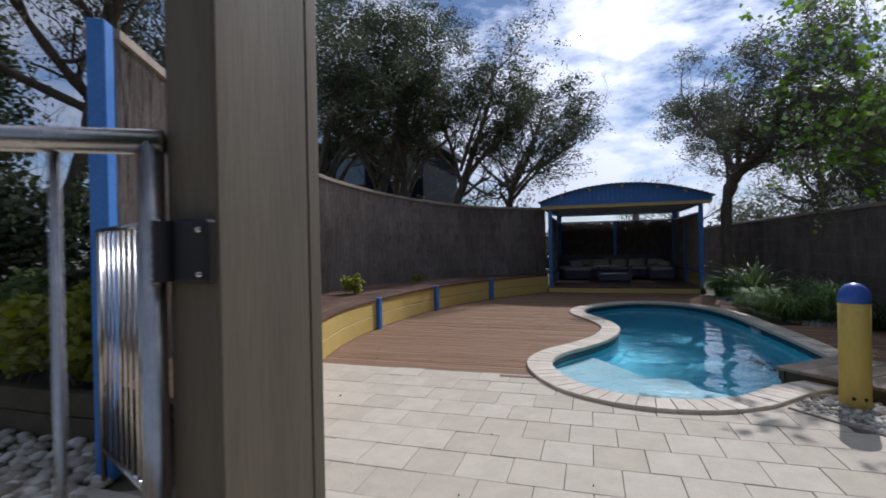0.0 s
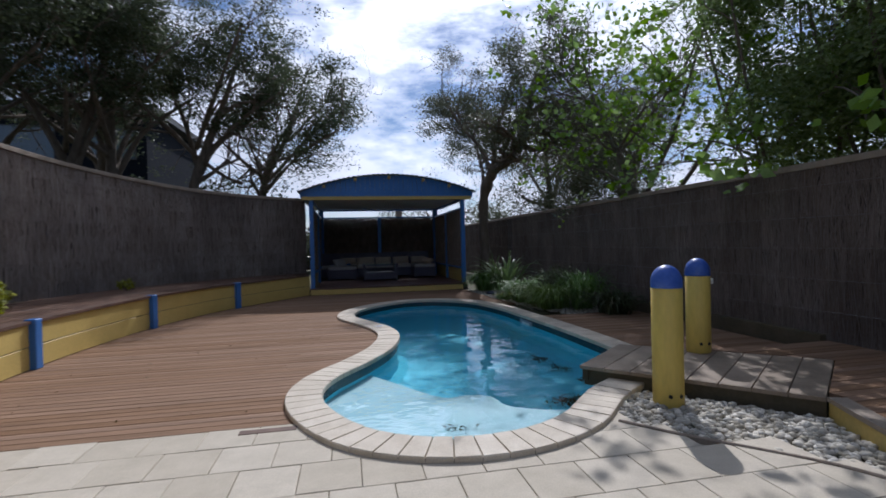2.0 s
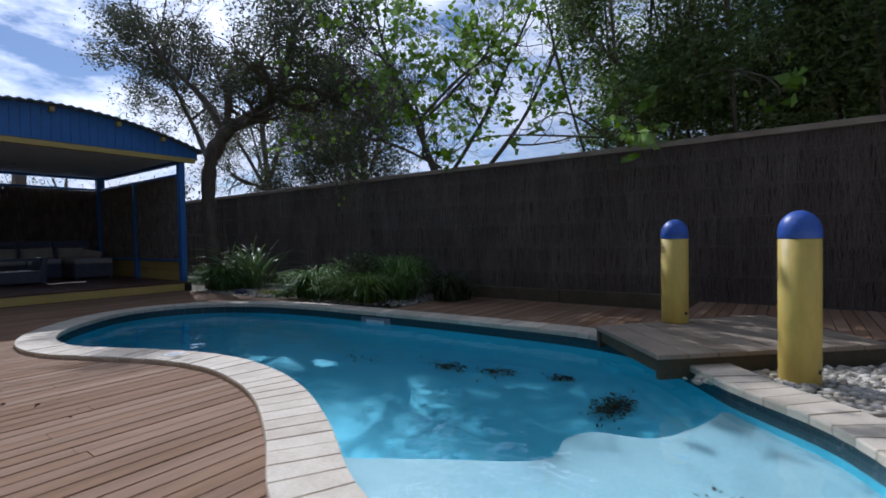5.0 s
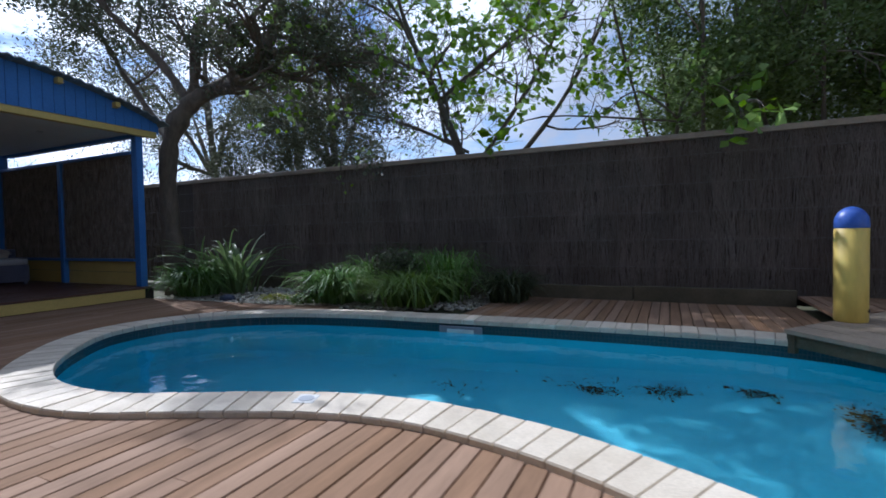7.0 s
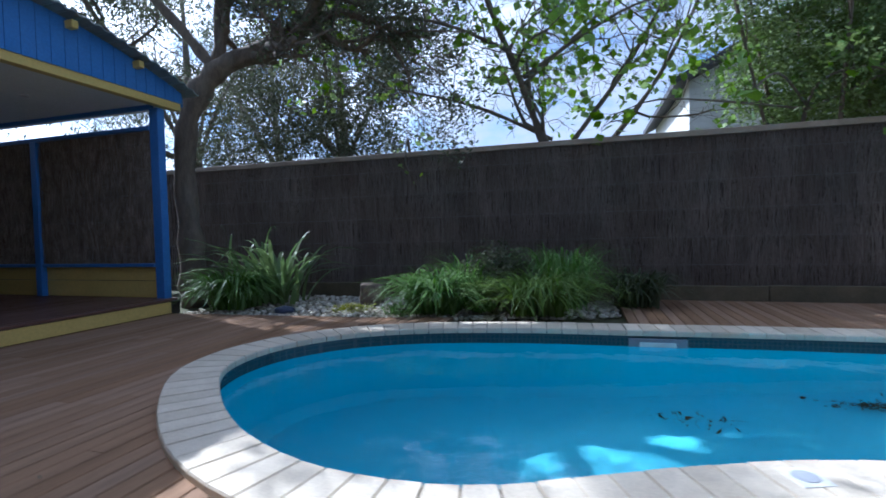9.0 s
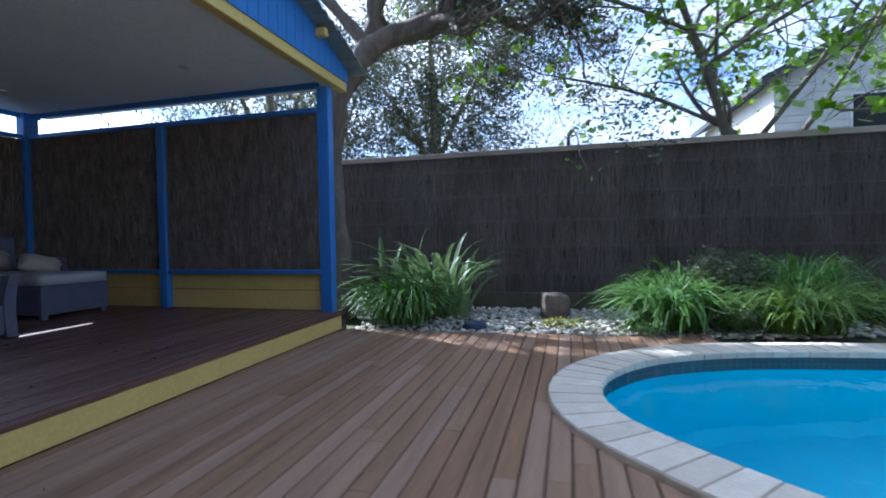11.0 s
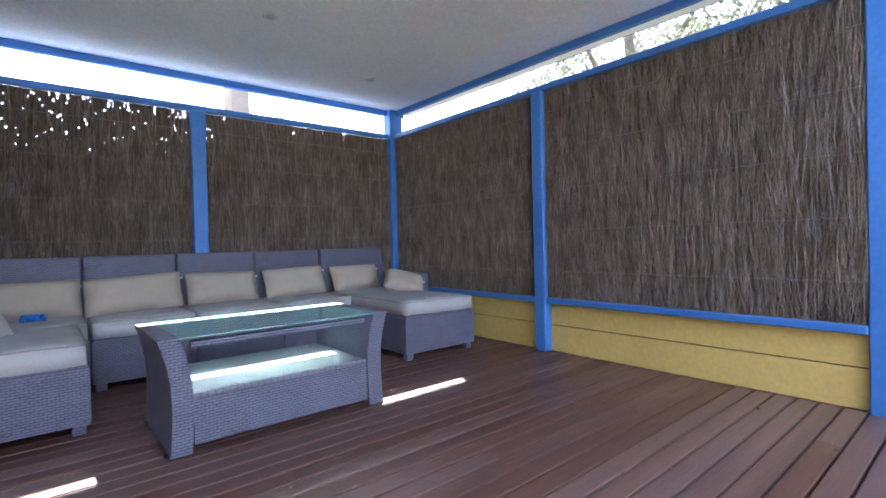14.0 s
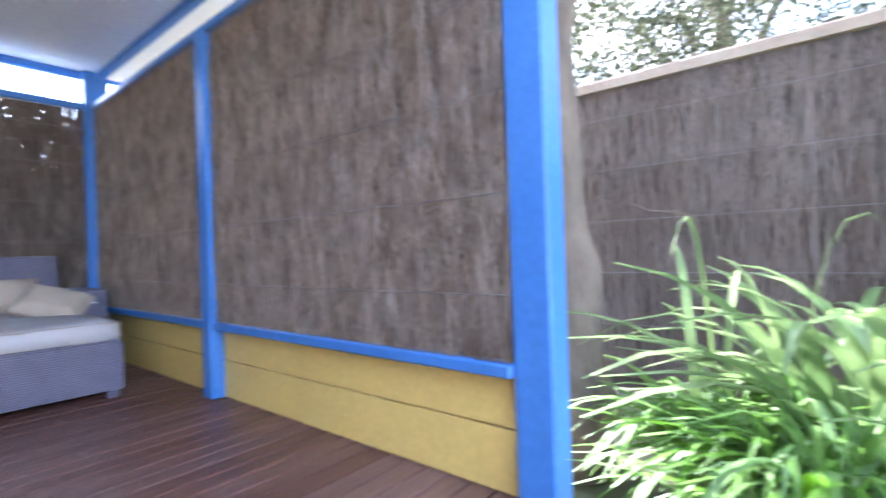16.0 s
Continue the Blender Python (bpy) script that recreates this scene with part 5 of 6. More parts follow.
# fig-like tree behind the fence, mostly bare with young leaves
tree("sparse bare-branched tree with a few bright young leaves behind the fence",
     [[(7.0, 9.6, -0.05, 0.085), (6.9, 10.0, 1.2, 0.078), (6.76, 10.5, 2.2, 0.066), (6.6, 10.85, 3.2, 0.055), (6.42, 11.2, 4.1, 0.045), (6.3, 11.4, 4.8, 0.03), (6.2, 11.5, 5.5, 0.015)],
      [(6.78, 10.3, 2.0, 0.04), (6.85, 9.4, 3.2, 0.032), (6.8, 8.8, 4.2, 0.022), (6.7, 8.2, 5.1, 0.012)],
      [(6.6, 10.8, 3.2, 0.032), (6.5, 9.9, 3.7, 0.026), (6.5, 9.2, 4.0, 0.018), (6.5, 8.5, 4.1, 0.01)],
      [(6.5, 11.0, 3.6, 0.03), (6.4, 12.0, 4.1, 0.024), (6.1, 12.9, 4.2, 0.014)],
      [(6.8, 10.4, 2.3, 0.03), (6.7, 11.6, 2.9, 0.022), (6.6, 13.0, 3.3, 0.012)],
      [(6.9, 10.1, 1.6, 0.04), (7.3, 9.0, 3.0, 0.034), (7.4, 8.3, 4.3, 0.024), (7.5, 8.0, 5.3, 0.012)],
      [(6.6, 10.8, 3.1, 0.03), (7.1, 9.6, 4.3, 0.022), (7.3, 9.0, 5.2, 0.012)]],
     3, 17, LEAF_FIG, BARK_FIG, 0.19, 0.10, 0.13, twig=1.15, droop=0.2, kids=(3, 4), name="fig_tree", aspect=0.8, up=0.06, from_part=0.25)

tree("drooping sprays of bright young fig leaves hanging over the fence",
     [[(6.75, 12.6, 0.0, 0.03), (6.7, 12.6, 1.6, 0.025), (6.5, 12.6, 2.35, 0.02), (6.15, 12.5, 2.3, 0.012), (5.93, 12.45, 1.92, 0.006)]],
     0, 23, LEAF_FIG, BARK_FIG, 2.0, 0.07, 0.12, twig=0.25, droop=0.3, name="fig_branch", aspect=0.7, up=-0.1, from_part=0.75)
tree("drooping sprays of bright young fig leaves hanging over the fence",
     [[(6.75, 7.3, 0.0, 0.03), (6.7, 7.3, 1.6, 0.025), (6.5, 7.2, 2.6, 0.02), (6.0, 6.9, 2.7, 0.012), (5.6, 6.6, 2.35, 0.006)],
      [(6.6, 7.2, 2.4, 0.016), (6.1, 7.7, 2.75, 0.012), (5.7, 8.1, 2.45, 0.006)],
      [(6.6, 7.2, 2.4, 0.016), (6.2, 9.0, 2.6, 0.012), (5.9, 9.7, 2.25, 0.006)],
      [(6.6, 7.2, 2.4, 0.016), (6.1, 5.9, 2.9, 0.012), (5.7, 5.2, 2.6, 0.006)]],
     1, 29, LEAF_FIG, BARK_FIG, 2.2, 0.09, 0.17, twig=0.35, droop=0.3, name="fig_branch", aspect=0.7, up=-0.05, from_part=0.7)

# dense upright green trees behind the fence
for k, (x, y, hgt) in enumerate(((7.1, 6.9, 6.2), (7.15, 5.5, 6.8), (7.2, 4.0, 7.0), (7.3, 2.2, 7.0), (7.4, 0.2, 6.6))):
    rs = np.random.RandomState(50 + k)
    limbs = []
    for j in range(6):
        a = j * 1.047 + rs.uniform(-0.4, 0.4)
        lean = rs.uniform(0.5, 1.2)
        limbs.append([(x + 0.15 * math.cos(a), y + 0.15 * math.sin(a), -0.05, 0.04), (x + lean * 0.5 * math.cos(a), y + lean * 0.5 * math.sin(a), hgt * 0.25, 0.03),
                      (x + lean * math.cos(a), y + lean * math.sin(a), hgt * 0.6, 0.02), (x + lean * 1.3 * math.cos(a), y + lean * 1.3 * math.sin(a), hgt * 0.92, 0.012)])
    tree("dense upright green tree with many thin stems behind the fence", limbs, 1, 60 + k, LEAF_GREEN, BARK, 40, 0.20, 0.075, twig=1.3, droop=0.1, kids=(3, 4), name="privet_tree", up=0.24, spread=0.95, from_part=0.22, low=2.2, gaps=-0.2, grain=0.8,
         canopy=((x + 0.15, y, 4.6, 1.6, 1.3, 2.6, 780), (x - 0.2, y, 3.0, 1.2, 1.2, 0.8, 200)), clumps=(62, 0.17))

for k, (x, y, r, h) in enumerate(((8.9, 3.6, 1.4, 6.4), (8.9, 2.2, 1.5, 6.6), (8.9, 0.7, 1.5, 6.6), (9.0, -0.8, 1.5, 6.4))):
    shrub(x, y, -0.05, r, h, 8000, LEAF_GREEN, "tall dense green hedge tree behind the fence", 340 + k, 0.11, "hedge_tree")

# drooping grey-green trees behind the fence, beyond the pavilion
for k, (x, y, hgt) in enumerate(((9.6, 15.6, 7.0), (8.6, 19.0, 7.5), (12.5, 19.5, 8.5), (5.6, 27.0, 4.2))):
    rs = np.random.RandomState(150 + k)
    limbs = [[(x, y, -0.05, 0.15), (x + 0.1, y - 0.2, hgt * 0.3, 0.12), (x - 0.1, y - 0.2, hgt * 0.6, 0.08), (x, y, hgt * 0.9, 0.03)]]
    for j in range(4):
        a = j * 1.57 + rs.uniform(-0.5, 0.5)
        limbs.append([(x + 0.05, y - 0.15, hgt * 0.35, 0.06), (x + math.cos(a), y + math.sin(a), hgt * 0.6, 0.04), (x + 2.0 * math.cos(a), y + 2.0 * math.sin(a), hgt * 0.75, 0.02)])
    tree("tall drooping grey-green tree standing beyond the fence", limbs, 2, 160 + k, LEAF_MOONAH, BARK_PALE, 24, 0.22, 0.10, twig=1.3, droop=0.9, kids=(3, 4), name="drooping_tree", up=-0.02, spread=0.8, aspect=0.28, from_part=0.4, gaps=-0.05, grain=0.7,
         canopy=((x - 0.3, y - 0.2, hgt * 0.55, 1.7, 2.0, hgt * 0.33, 380),) if k < 2 else (), clumps=(60, 0.2))

# dark tea trees behind the curved wall
TEA = [((-7.8, 13.6), (-7.2, 13.2, 3.0), (-6.0, 13.2, 8.0), 1), ((-6.3, 15.6), (-6.0, 15.2, 3.2), (-4.6, 14.8, 8.2), 2), ((-5.2, 16.4), (-5.3, 16.0, 3.4), (-5.8, 15.8, 8.8), 3),
       ((-4.1, 16.8), (-3.4, 16.8, 3.6), (-2.2, 16.9, 7.0), 4), ((-8.0, 9.4), (-7.2, 9.2, 3.4), (-6.0, 9.5, 8.4), 5), ((-7.3, 5.2), (-6.6, 5.4, 3.4), (-5.6, 5.8, 8.4), 6),
       ((-2.6, 19.6), (-2.0, 19.4, 3.4), (-0.6, 19.0, 6.6), 7), ((-9.5, 17.5), (-9.0, 17.0, 3.4), (-8.0, 16.5, 8.5), 8), ((-7.0, 18.5), (-6.6, 18.2, 3.6), (-5.0, 17.6, 9.6), 10), ((-8.2, 2.0), (-7.6, 2.2, 3.4), (-6.4, 2.8, 7.8), 9)]
for (bx, by), (mx, my, mz), (tx, ty, tz), s in TEA:
    rs = np.random.RandomState(80 + s)
    j = lambda q: q + rs.normal(0, 0.14)
    trunk = [(bx, by, -0.05, 0.19), (j((bx + mx) / 2), j((by + my) / 2), mz * 0.5, 0.15), (mx, my, mz, 0.125), (j((mx + tx) / 2), j((my + ty) / 2), (mz + tz) / 2, 0.09), (tx, ty, tz, 0.045)]
    limbs = [trunk]
    for a in range(5):
        ang = a * 1.257 + rs.uniform(-0.5, 0.5)
        o = trunk[2]
        e = rs.uniform(1.6, 2.8) * (0.45 if s == 7 and math.sin(ang) > -0.2 else 1)
        rise = rs.uniform(1.6, 3.6) * (0.75 if s == 7 else 1)
        limbs.append([(o[0], o[1], o[2] - 0.3 + 0.25 * a, 0.075), (o[0] + e * 0.35 * math.cos(ang), o[1] + e * 0.35 * math.sin(ang), o[2] + rise * 0.5, 0.06), (o[0] + e * math.cos(ang), o[1] + e * math.sin(ang), o[2] + rise, 0.03)])
    if s == 7:
        limbs.append([(-1.95, 19.4, 3.3, 0.08), (-0.7, 18.8, 4.5, 0.06), (0.7, 18.2, 5.3, 0.035)])
        limbs.append([(-1.9, 19.4, 3.6, 0.07), (-0.5, 19.6, 5.2, 0.055), (0.9, 19.6, 6.6, 0.03)])
    if s == 4:
        limbs.append([(-3.3, 16.8, 3.8, 0.08), (-2.2, 16.5, 5.0, 0.06), (-0.9, 16.2, 5.9, 0.035)])
    tree("dark crooked tea tree with leaning stems behind the wall", limbs, 2, 90 + s, LEAF_DARK, BARK, 34, 0.17, 0.09, twig=1.4, droop=0.2, kids=(3, 4), name="tea_tree", low=4.3 if s in (1, 2, 3, 8, 10) else 0.0, gaps=0.0, grain=0.7,
         canopy=((tx, ty, tz - 0.3, 2.0, 1.9, 1.7, 260), ((mx + tx) / 2 + 0.4, (my + ty) / 2 - 0.3, (mz + tz) / 2 + 0.6, 1.6, 1.5, 1.3, 130)), clumps=(80, 0.17))
for k, (x, y, r, h) in enumerate(((-6.2, 13.0, 1.5, 3.4), (-4.6, 14.8, 1.4, 3.3), (-3.2, 16.3, 1.3, 3.4), (-1.6, 17.6, 1.2, 3.3), (-6.6, 8.0, 1.5, 3.2), (-6.4, 10.6, 1.3, 3.0), (-5.2, 4.4, 1.4, 3.0), (-6.2, 3.2, 1.6, 3.8), (-7.4, 1.6, 1.8, 4.2), (-5.0, 5.8, 1.2, 3.0), (-8.4, 4.2, 2.0, 7.4), (-10.2, 2.6, 2.2, 8.0), (-10.5, 5.6, 2.2, 8.4))):
    shrub(x, y, -0.05, r, h, 5200, LEAF_DARK, "tall dark shrub filling in below the tea trees", 300 + k, 0.12)

for k, (x, y, r, h) in enumerate(((8.7, 14.2, 1.1, 4.6), (9.2, 15.8, 1.5, 5.4), (9.0, 17.8, 1.5, 5.0), (7.6, 16.8, 0.9, 3.6))):
    shrub(x, y, -0.05, r, h, 4200, LEAF_MOONAH, "tall hanging grey-green shrub behind the fence", 330 + k, 0.11, aspect=0.25)

# garden bed beside the pool
strap_clump(4.66, 14.40, 0.0, 460, 0.66, 0.52, LEAF_GRASS, "dense clump of arching green strap leaves at the pavilion corner", 101)
strap_clump(4.86, 14.72, 0.0, 260, 0.62, 0.46, LEAF_GRASS, "dense clump of arching green strap leaves beside the tree", 113)
strap_clump(5.22, 14.15, 0.0, 66, 1.05, 0.92, LEAF_FLAX, "tall variegated flax with broad pale-edged leaves among pebbles", 102, width=0.036, name="flax_plant", single=True)
strap_clump(5.2, 14.75, 0.0, 6, 1.5, 0.5, LEAF_FLAX, "tall flowering flax shoots with arching tips", 112, width=0.022, name="flax_plant", single=True)
strap_clump(4.78, 11.62, 0.0, 520, 0.64, 0.58, LEAF_GRASS, "dense clump of arching green strap leaves beside the pool", 103)
strap_clump(4.85, 10.45, 0.0, 640, 0.62, 0.68, LEAF_LAWN, "broad clump of bright grassy leaves beside the pool", 104, width=0.010)
strap_clump(5.4, 10.2, 0.0, 300, 0.98, 0.60, LEAF_GRASS, "tall grassy clump standing behind the pool", 107, width=0.009)
strap_clump(5.35, 11.4, 0.0, 260, 0.84, 0.55, LEAF_GRASS, "tall grassy clump standing behind the pool", 108, width=0.009)
shrub(5.3, 11.0, 0.0, 0.5, 0.86, 2600, LEAF_MOONAH, "small grey-green leafy shrub in the pebble bed", 105, 0.05)
strap_clump(5.55, 9.35, 0.0, 260, 0.55, 0.48, LEAF_DARK, "dark shaded strap-leaf clump at the end of the bed", 106)
shrub(4.65, 12.7, 0.0, 0.34, 0.09, 420, LEAF_LIME, "low lime green ground cover spilling onto pebbles", 110, 0.028, "ground_cover")


# ---- pebbles ----
def pebbles(name, poly, n, size, z, seed, label, parent_kind="stuff", bump=0.02):
    rnd = np.random.RandomState(seed)
    bm = bmesh.new()
    bmesh.ops.create_icosphere(bm, subdivisions=1, radius=1.0)
    bv = np.array([v.co[:] for v in bm.verts])
    bf = [[v.index for v in f.verts] for f in bm.faces]
    bm.free()
    xs, ys = [p[0] for p in poly], [p[1] for p in poly]
    verts, faces = [], []
    k = 0
    while k < n:
        x, y = rnd.uniform(min(xs), max(xs)), rnd.uniform(min(ys), max(ys))
        if not inside(x, y, poly):
            continue
        s = size * rnd.uniform(0.55, 1.4) * np.array((1, rnd.uniform(0.65, 1.0), rnd.uniform(0.4, 0.7)))
        v = bv * s
        v = v * (1 + 0.13 * np.sin(bv[:, :1] * 3 + rnd.uniform(0, 6)) * np.cos(bv[:, 1:2] * 2.5 + rnd.uniform(0, 6)))
        a, b = rnd.uniform(0, 6.28), rnd.normal(0, 0.3)
        c, si = math.cos(a), math.sin(a)
        v = np.stack((v[:, 0] * c - v[:, 1] * si, v[:, 0] * si + v[:, 1] * c, v[:, 2] + v[:, 0] * b * 0.4), 1)
        v += (x, y, z + s[2] * 0.5 + rnd.uniform(0, bump))
        o = len(verts)
        verts += [tuple(q) for q in v]
        faces += [tuple(i + o for i in f) for f in bf]
        k += 1
    ob = pydata(name, verts, faces, PEBBLE, None, True)
    return tagged(ob, label, "pebbles", kind="stuff")


FRONT_BED = [(2.88, 4.76), (3.13, 4.4), (3.66, 3.83), (3.9, 3.3), (3.98, 3.65), (4.3, 4.42), (3.12, 5.68), (3.05, 5.3)]
pebbles("pebbles", FRONT_BED, 1700, 0.030, -0.045, 7, "loose pale river pebbles round the bollard")
bed_edge = [tuple(p) for p in spline([(2.82, 4.72), (3.10, 4.37), (3.63, 3.79), (3.87, 3.25)], 6)]
edging = thing("bed_edging", "thin grey timber strip edging the pebbles round the bollard", "edging", kind="structure")
cap_along("strip", bed_edge, -0.03, 0.014, 0.0, 0.028, CAP, edging)
BACK_BED = [(4.25, 12.25), (4.12, 14.95), (6.1, 14.95), (6.1, 9.6), (4.9, 9.6), (4.5, 11.1)]
pebbles("pebbles", BACK_BED, 3600, 0.030, -0.05, 8, "loose pale and grey pebbles covering the garden bed")
bm = bmesh.new()
bmesh.ops.create_icosphere(bm, subdivisions=4, radius=1.0)
for v in bm.verts:
    d = v.co / max(abs(v.co.x), abs(v.co.y), abs(v.co.z))
    v.co = v.co.lerp(d, 0.55) * (1 + 0.10 * noise.noise(v.co * 2.2) + 0.05 * noise.noise(v.co * 6.0))
    v.co.x, v.co.y, v.co.z = v.co.x * 0.14, v.co.y * 0.17, v.co.z * 0.17 * (1 + 0.12 * v.co.y)
rock = tagged(part("garden_rock", bm, ROCK, smooth=True), "rough squared brown garden rock among the pebbles", "rock")
rock.location = (5.42, 12.78, 0.10)
rock.rotation_euler = (0, 0, 0.3)

blue_stone = material("blue_grey_stone", (0.06, 0.075, 0.13), 0.6, second=(0.04, 0.05, 0.085), scale=9, bump=0.3)
bm = bmesh.new()
bmesh.ops.create_icosphere(bm, subdivisions=3, radius=1.0)
for v in bm.verts:
    v.co *= 1 + 0.22 * noise.noise(v.co * 2.0)
    v.co.x, v.co.y, v.co.z = v.co.x * 0.10, v.co.y * 0.13, v.co.z * 0.06
stone = tagged(part("garden_stone", bm, blue_stone, smooth=True), "flat blue-grey stone lying at the edge of the bed", "stone")
stone.location = (4.56, 13.6, 0.0)


def flower_patch(x, y, r, n, seed):
    """Low leafy ground cover dotted with small white flowers."""
    p = shrub(x, y, 0.0, r, 0.16, 700, LEAF_GRASS, "low green ground cover dotted with small white flowers", seed, 0.035, "flowering_ground_cover")
    rnd = np.random.RandomState(seed)
    for _ in range(n):
        a, d = rnd.uniform(0, 6.28), r * rnd.uniform(0.1, 0.95) ** 0.5
        bm = bmesh.new()
        for k in range(5):
            t = k * 1.2566
            c = Vector((0.009 * math.cos(t), 0.009 * math.sin(t), 0.002))
            u, w = Vector((math.cos(t), math.sin(t), 0.2)) * 0.010, Vector((-math.sin(t), math.cos(t), 0)) * 0.006
            bm.faces.new([bm.verts.new(q) for q in (c - u, c + w, c + u, c - w)])
        f = part("flower", bm, PETAL, p)
        f.matrix_local = pose(d * math.cos(a), d * math.sin(a), 0.12 + rnd.uniform(-0.03, 0.05), rnd.uniform(-30, 30), rnd.uniform(-30, 30), rnd.uniform(0, 360))


PETAL = material("white_petal", (0.75, 0.75, 0.76), 0.6, bump=0)
flower_patch(4.42, 11.95, 0.26, 22, 210)
flower_patch(4.72, 11.1, 0.2, 10, 211)

# plants on the bench ledge
shrub(-3.55, 8.6, 0.55, 0.30, 0.45, 420, LEAF_LIME, "small yellow-green leafy plant growing on the bench ledge", 201, 0.09)
strap_clump(-3.1, 5.7, 0.558, 110, 0.30, 0.30, LEAF_GRASS, "low grassy tuft growing on the bench ledge", 202)
shrub(-3.35, 11.9, 0.55, 0.2, 0.25, 160, LEAF_LIME, "small lime green seedling on the bench ledge", 203, 0.07)


# ---- gate, gate post and the garden beyond it ----
def gate_post():
    g = thing("gate_post", "tall weathered grey-brown timber gate post of bolted planks", "post", at=pose(0, 0, 0))
    for x0, x1, y0, y1 in ((0.430, 0.537, 0.374, 0.640), (0.430, 0.537, 0.642, 0.690)):
        bm = boxed(x0, x1, y0, y1, -0.04, 2.9, 0.004)
        part("plank", bm, POST_WOOD, g)
    return g


gate_post()


def rod(p, q, r, mat, parent, name, sides=14, label=""):
    v, f = [], []
    tube_into(v, f, [tuple(p), tuple(q)], [r, r], sides)
    return pydata(name, v, f, mat, parent, True, label)


def pool_gate():
    g = thing("pool_gate", "open tubular stainless steel pool gate hung on the post", "gate")
    a, b = Vector((0.422, 0.352, 0)), Vector((-0.42, -0.14, 0))
    d = (b - a).normalized()
    r = 0.021
    up = lambda p, z: Vector((p.x, p.y, z))
    rod(up(a, 0.12), up(a, 1.70), r, CHROME, g, "stile", 18)
    rod(up(b, 0.12), up(b, 1.70), r, CHROME, g, "stile", 18)
    rod(up(a + d * -0.02, 1.70), up(b, 1.70), r, CHROME, g, "top_rail", 18)
    rod(up(a, 0.14), up(b, 0.14), r * 0.9, CHROME, g, "bottom_rail", 18)
    k = 1
    while 0.14 * k < (b - a).length - 0.05:
        p = a + d * 0.14 * k
        rod(up(p, 0.14), up(p, 1.70), 0.009, CHROME, g, "bar", 10)
        k += 1
    return g


pool_gate()


def hinge():
    h = thing("hinge", "black plastic self-closing hinge with metal screws on the post", "hinge", at=pose(0.486, 0.368, 1.518, 0, 0, 0))
    part("plate", boxed(-0.03, 0.05, -0.018, 0.005, -0.055, 0.05, 0.006, 2), BLACK, h)
    bm = bmesh.new()
    bmesh.ops.create_cone(bm, cap_ends=True, segments=18, radius1=0.017, radius2=0.017, depth=0.10)
    ob = part("barrel", bm, BLACK, h, smooth=False)
    ob.location = (-0.036, -0.02, -0.002)
    for z in (-0.046, -0.015, 0.015, 0.044):
        v, f = [], []
        tube_into(v, f, [(-0.046, -0.022, z - 0.006), (-0.046, -0.022, z + 0.006)], [0.012, 0.012], 14)
        pydata("knuckle", v, f, CHROME, h, True, "bright metal knuckle")
    for z in (-0.04, 0.032):
        bm = bmesh.new()
        bmesh.ops.create_uvsphere(bm, u_segments=10, v_segments=6, radius=0.006)
        ob = part("screw", bm, CHROME, h, "steel screw", True)
        ob.location = (0.036, -0.02, z)


hinge()


def side_panel():
    p = thing("pool_fence_panel", "tubular steel fence panel with thin upright bars beyond the gate", "fence")
    a, b = Vector((-1.21, 1.715, 0)), Vector((-1.98, 2.07, 0))
    up = lambda q, z: Vector((q.x, q.y, z))
    n = 9
    rod(up(a, 1.66), up(b, 1.66), 0.017, CHROME, p, "top_rail")
    rod(up(a, 0.22), up(b, 0.22), 0.017, CHROME, p, "bottom_rail")
    for i in range(n):
        q = a.lerp(b, i / (n - 1))
        rod(up(q, 0.22 if 0 < i < n - 1 else -0.03), up(q, 1.66), 0.009 if 0 < i < n - 1 else 0.018, CHROME, p, "bar", 10)


side_panel()
post = thing("end_post", "tall blue painted square post at the end of the brushwood wall", "post", at=pose(-2.06, 2.17, 0, 0, 0, 24))
part("shaft", boxed(-0.06, 0.06, -0.06, 0.06, -0.04, 3.10, 0.01), BLUE, post)


def planter():
    p = thing("garden_box", "low timber sleeper garden box planted with a lime shrub", "planter")
    for z in (0.0, 0.205):
        part("sleeper", boxed(-5.2, -2.6, 2.55, 2.65, z - 0.03, z + 0.165, 0.008), SLEEPER, p)
    part("soil", boxed(-5.2, -2.6, 2.652, 3.6, -0.04, 0.32), SOIL, p)


planter()
shrub(-3.3, 2.85, 0.3, 0.62, 1.0, 1500, LEAF_LIME, "bright yellow-green leafy shrub in the timber garden box", 401, 0.12)
shrub(-4.3, 2.95, 0.3, 0.7, 1.1, 1600, LEAF_GREEN, "dense green leafy shrub in the timber garden box", 402, 0.11)
pebbles("pebbles", [(-1.5, 1.45), (-2.3, 2.5), (-4.6, 2.5), (-4.6, 1.1), (-2.4, 0.6)], 900, 0.055, -0.03, 9, "large pale pebbles before the garden box")


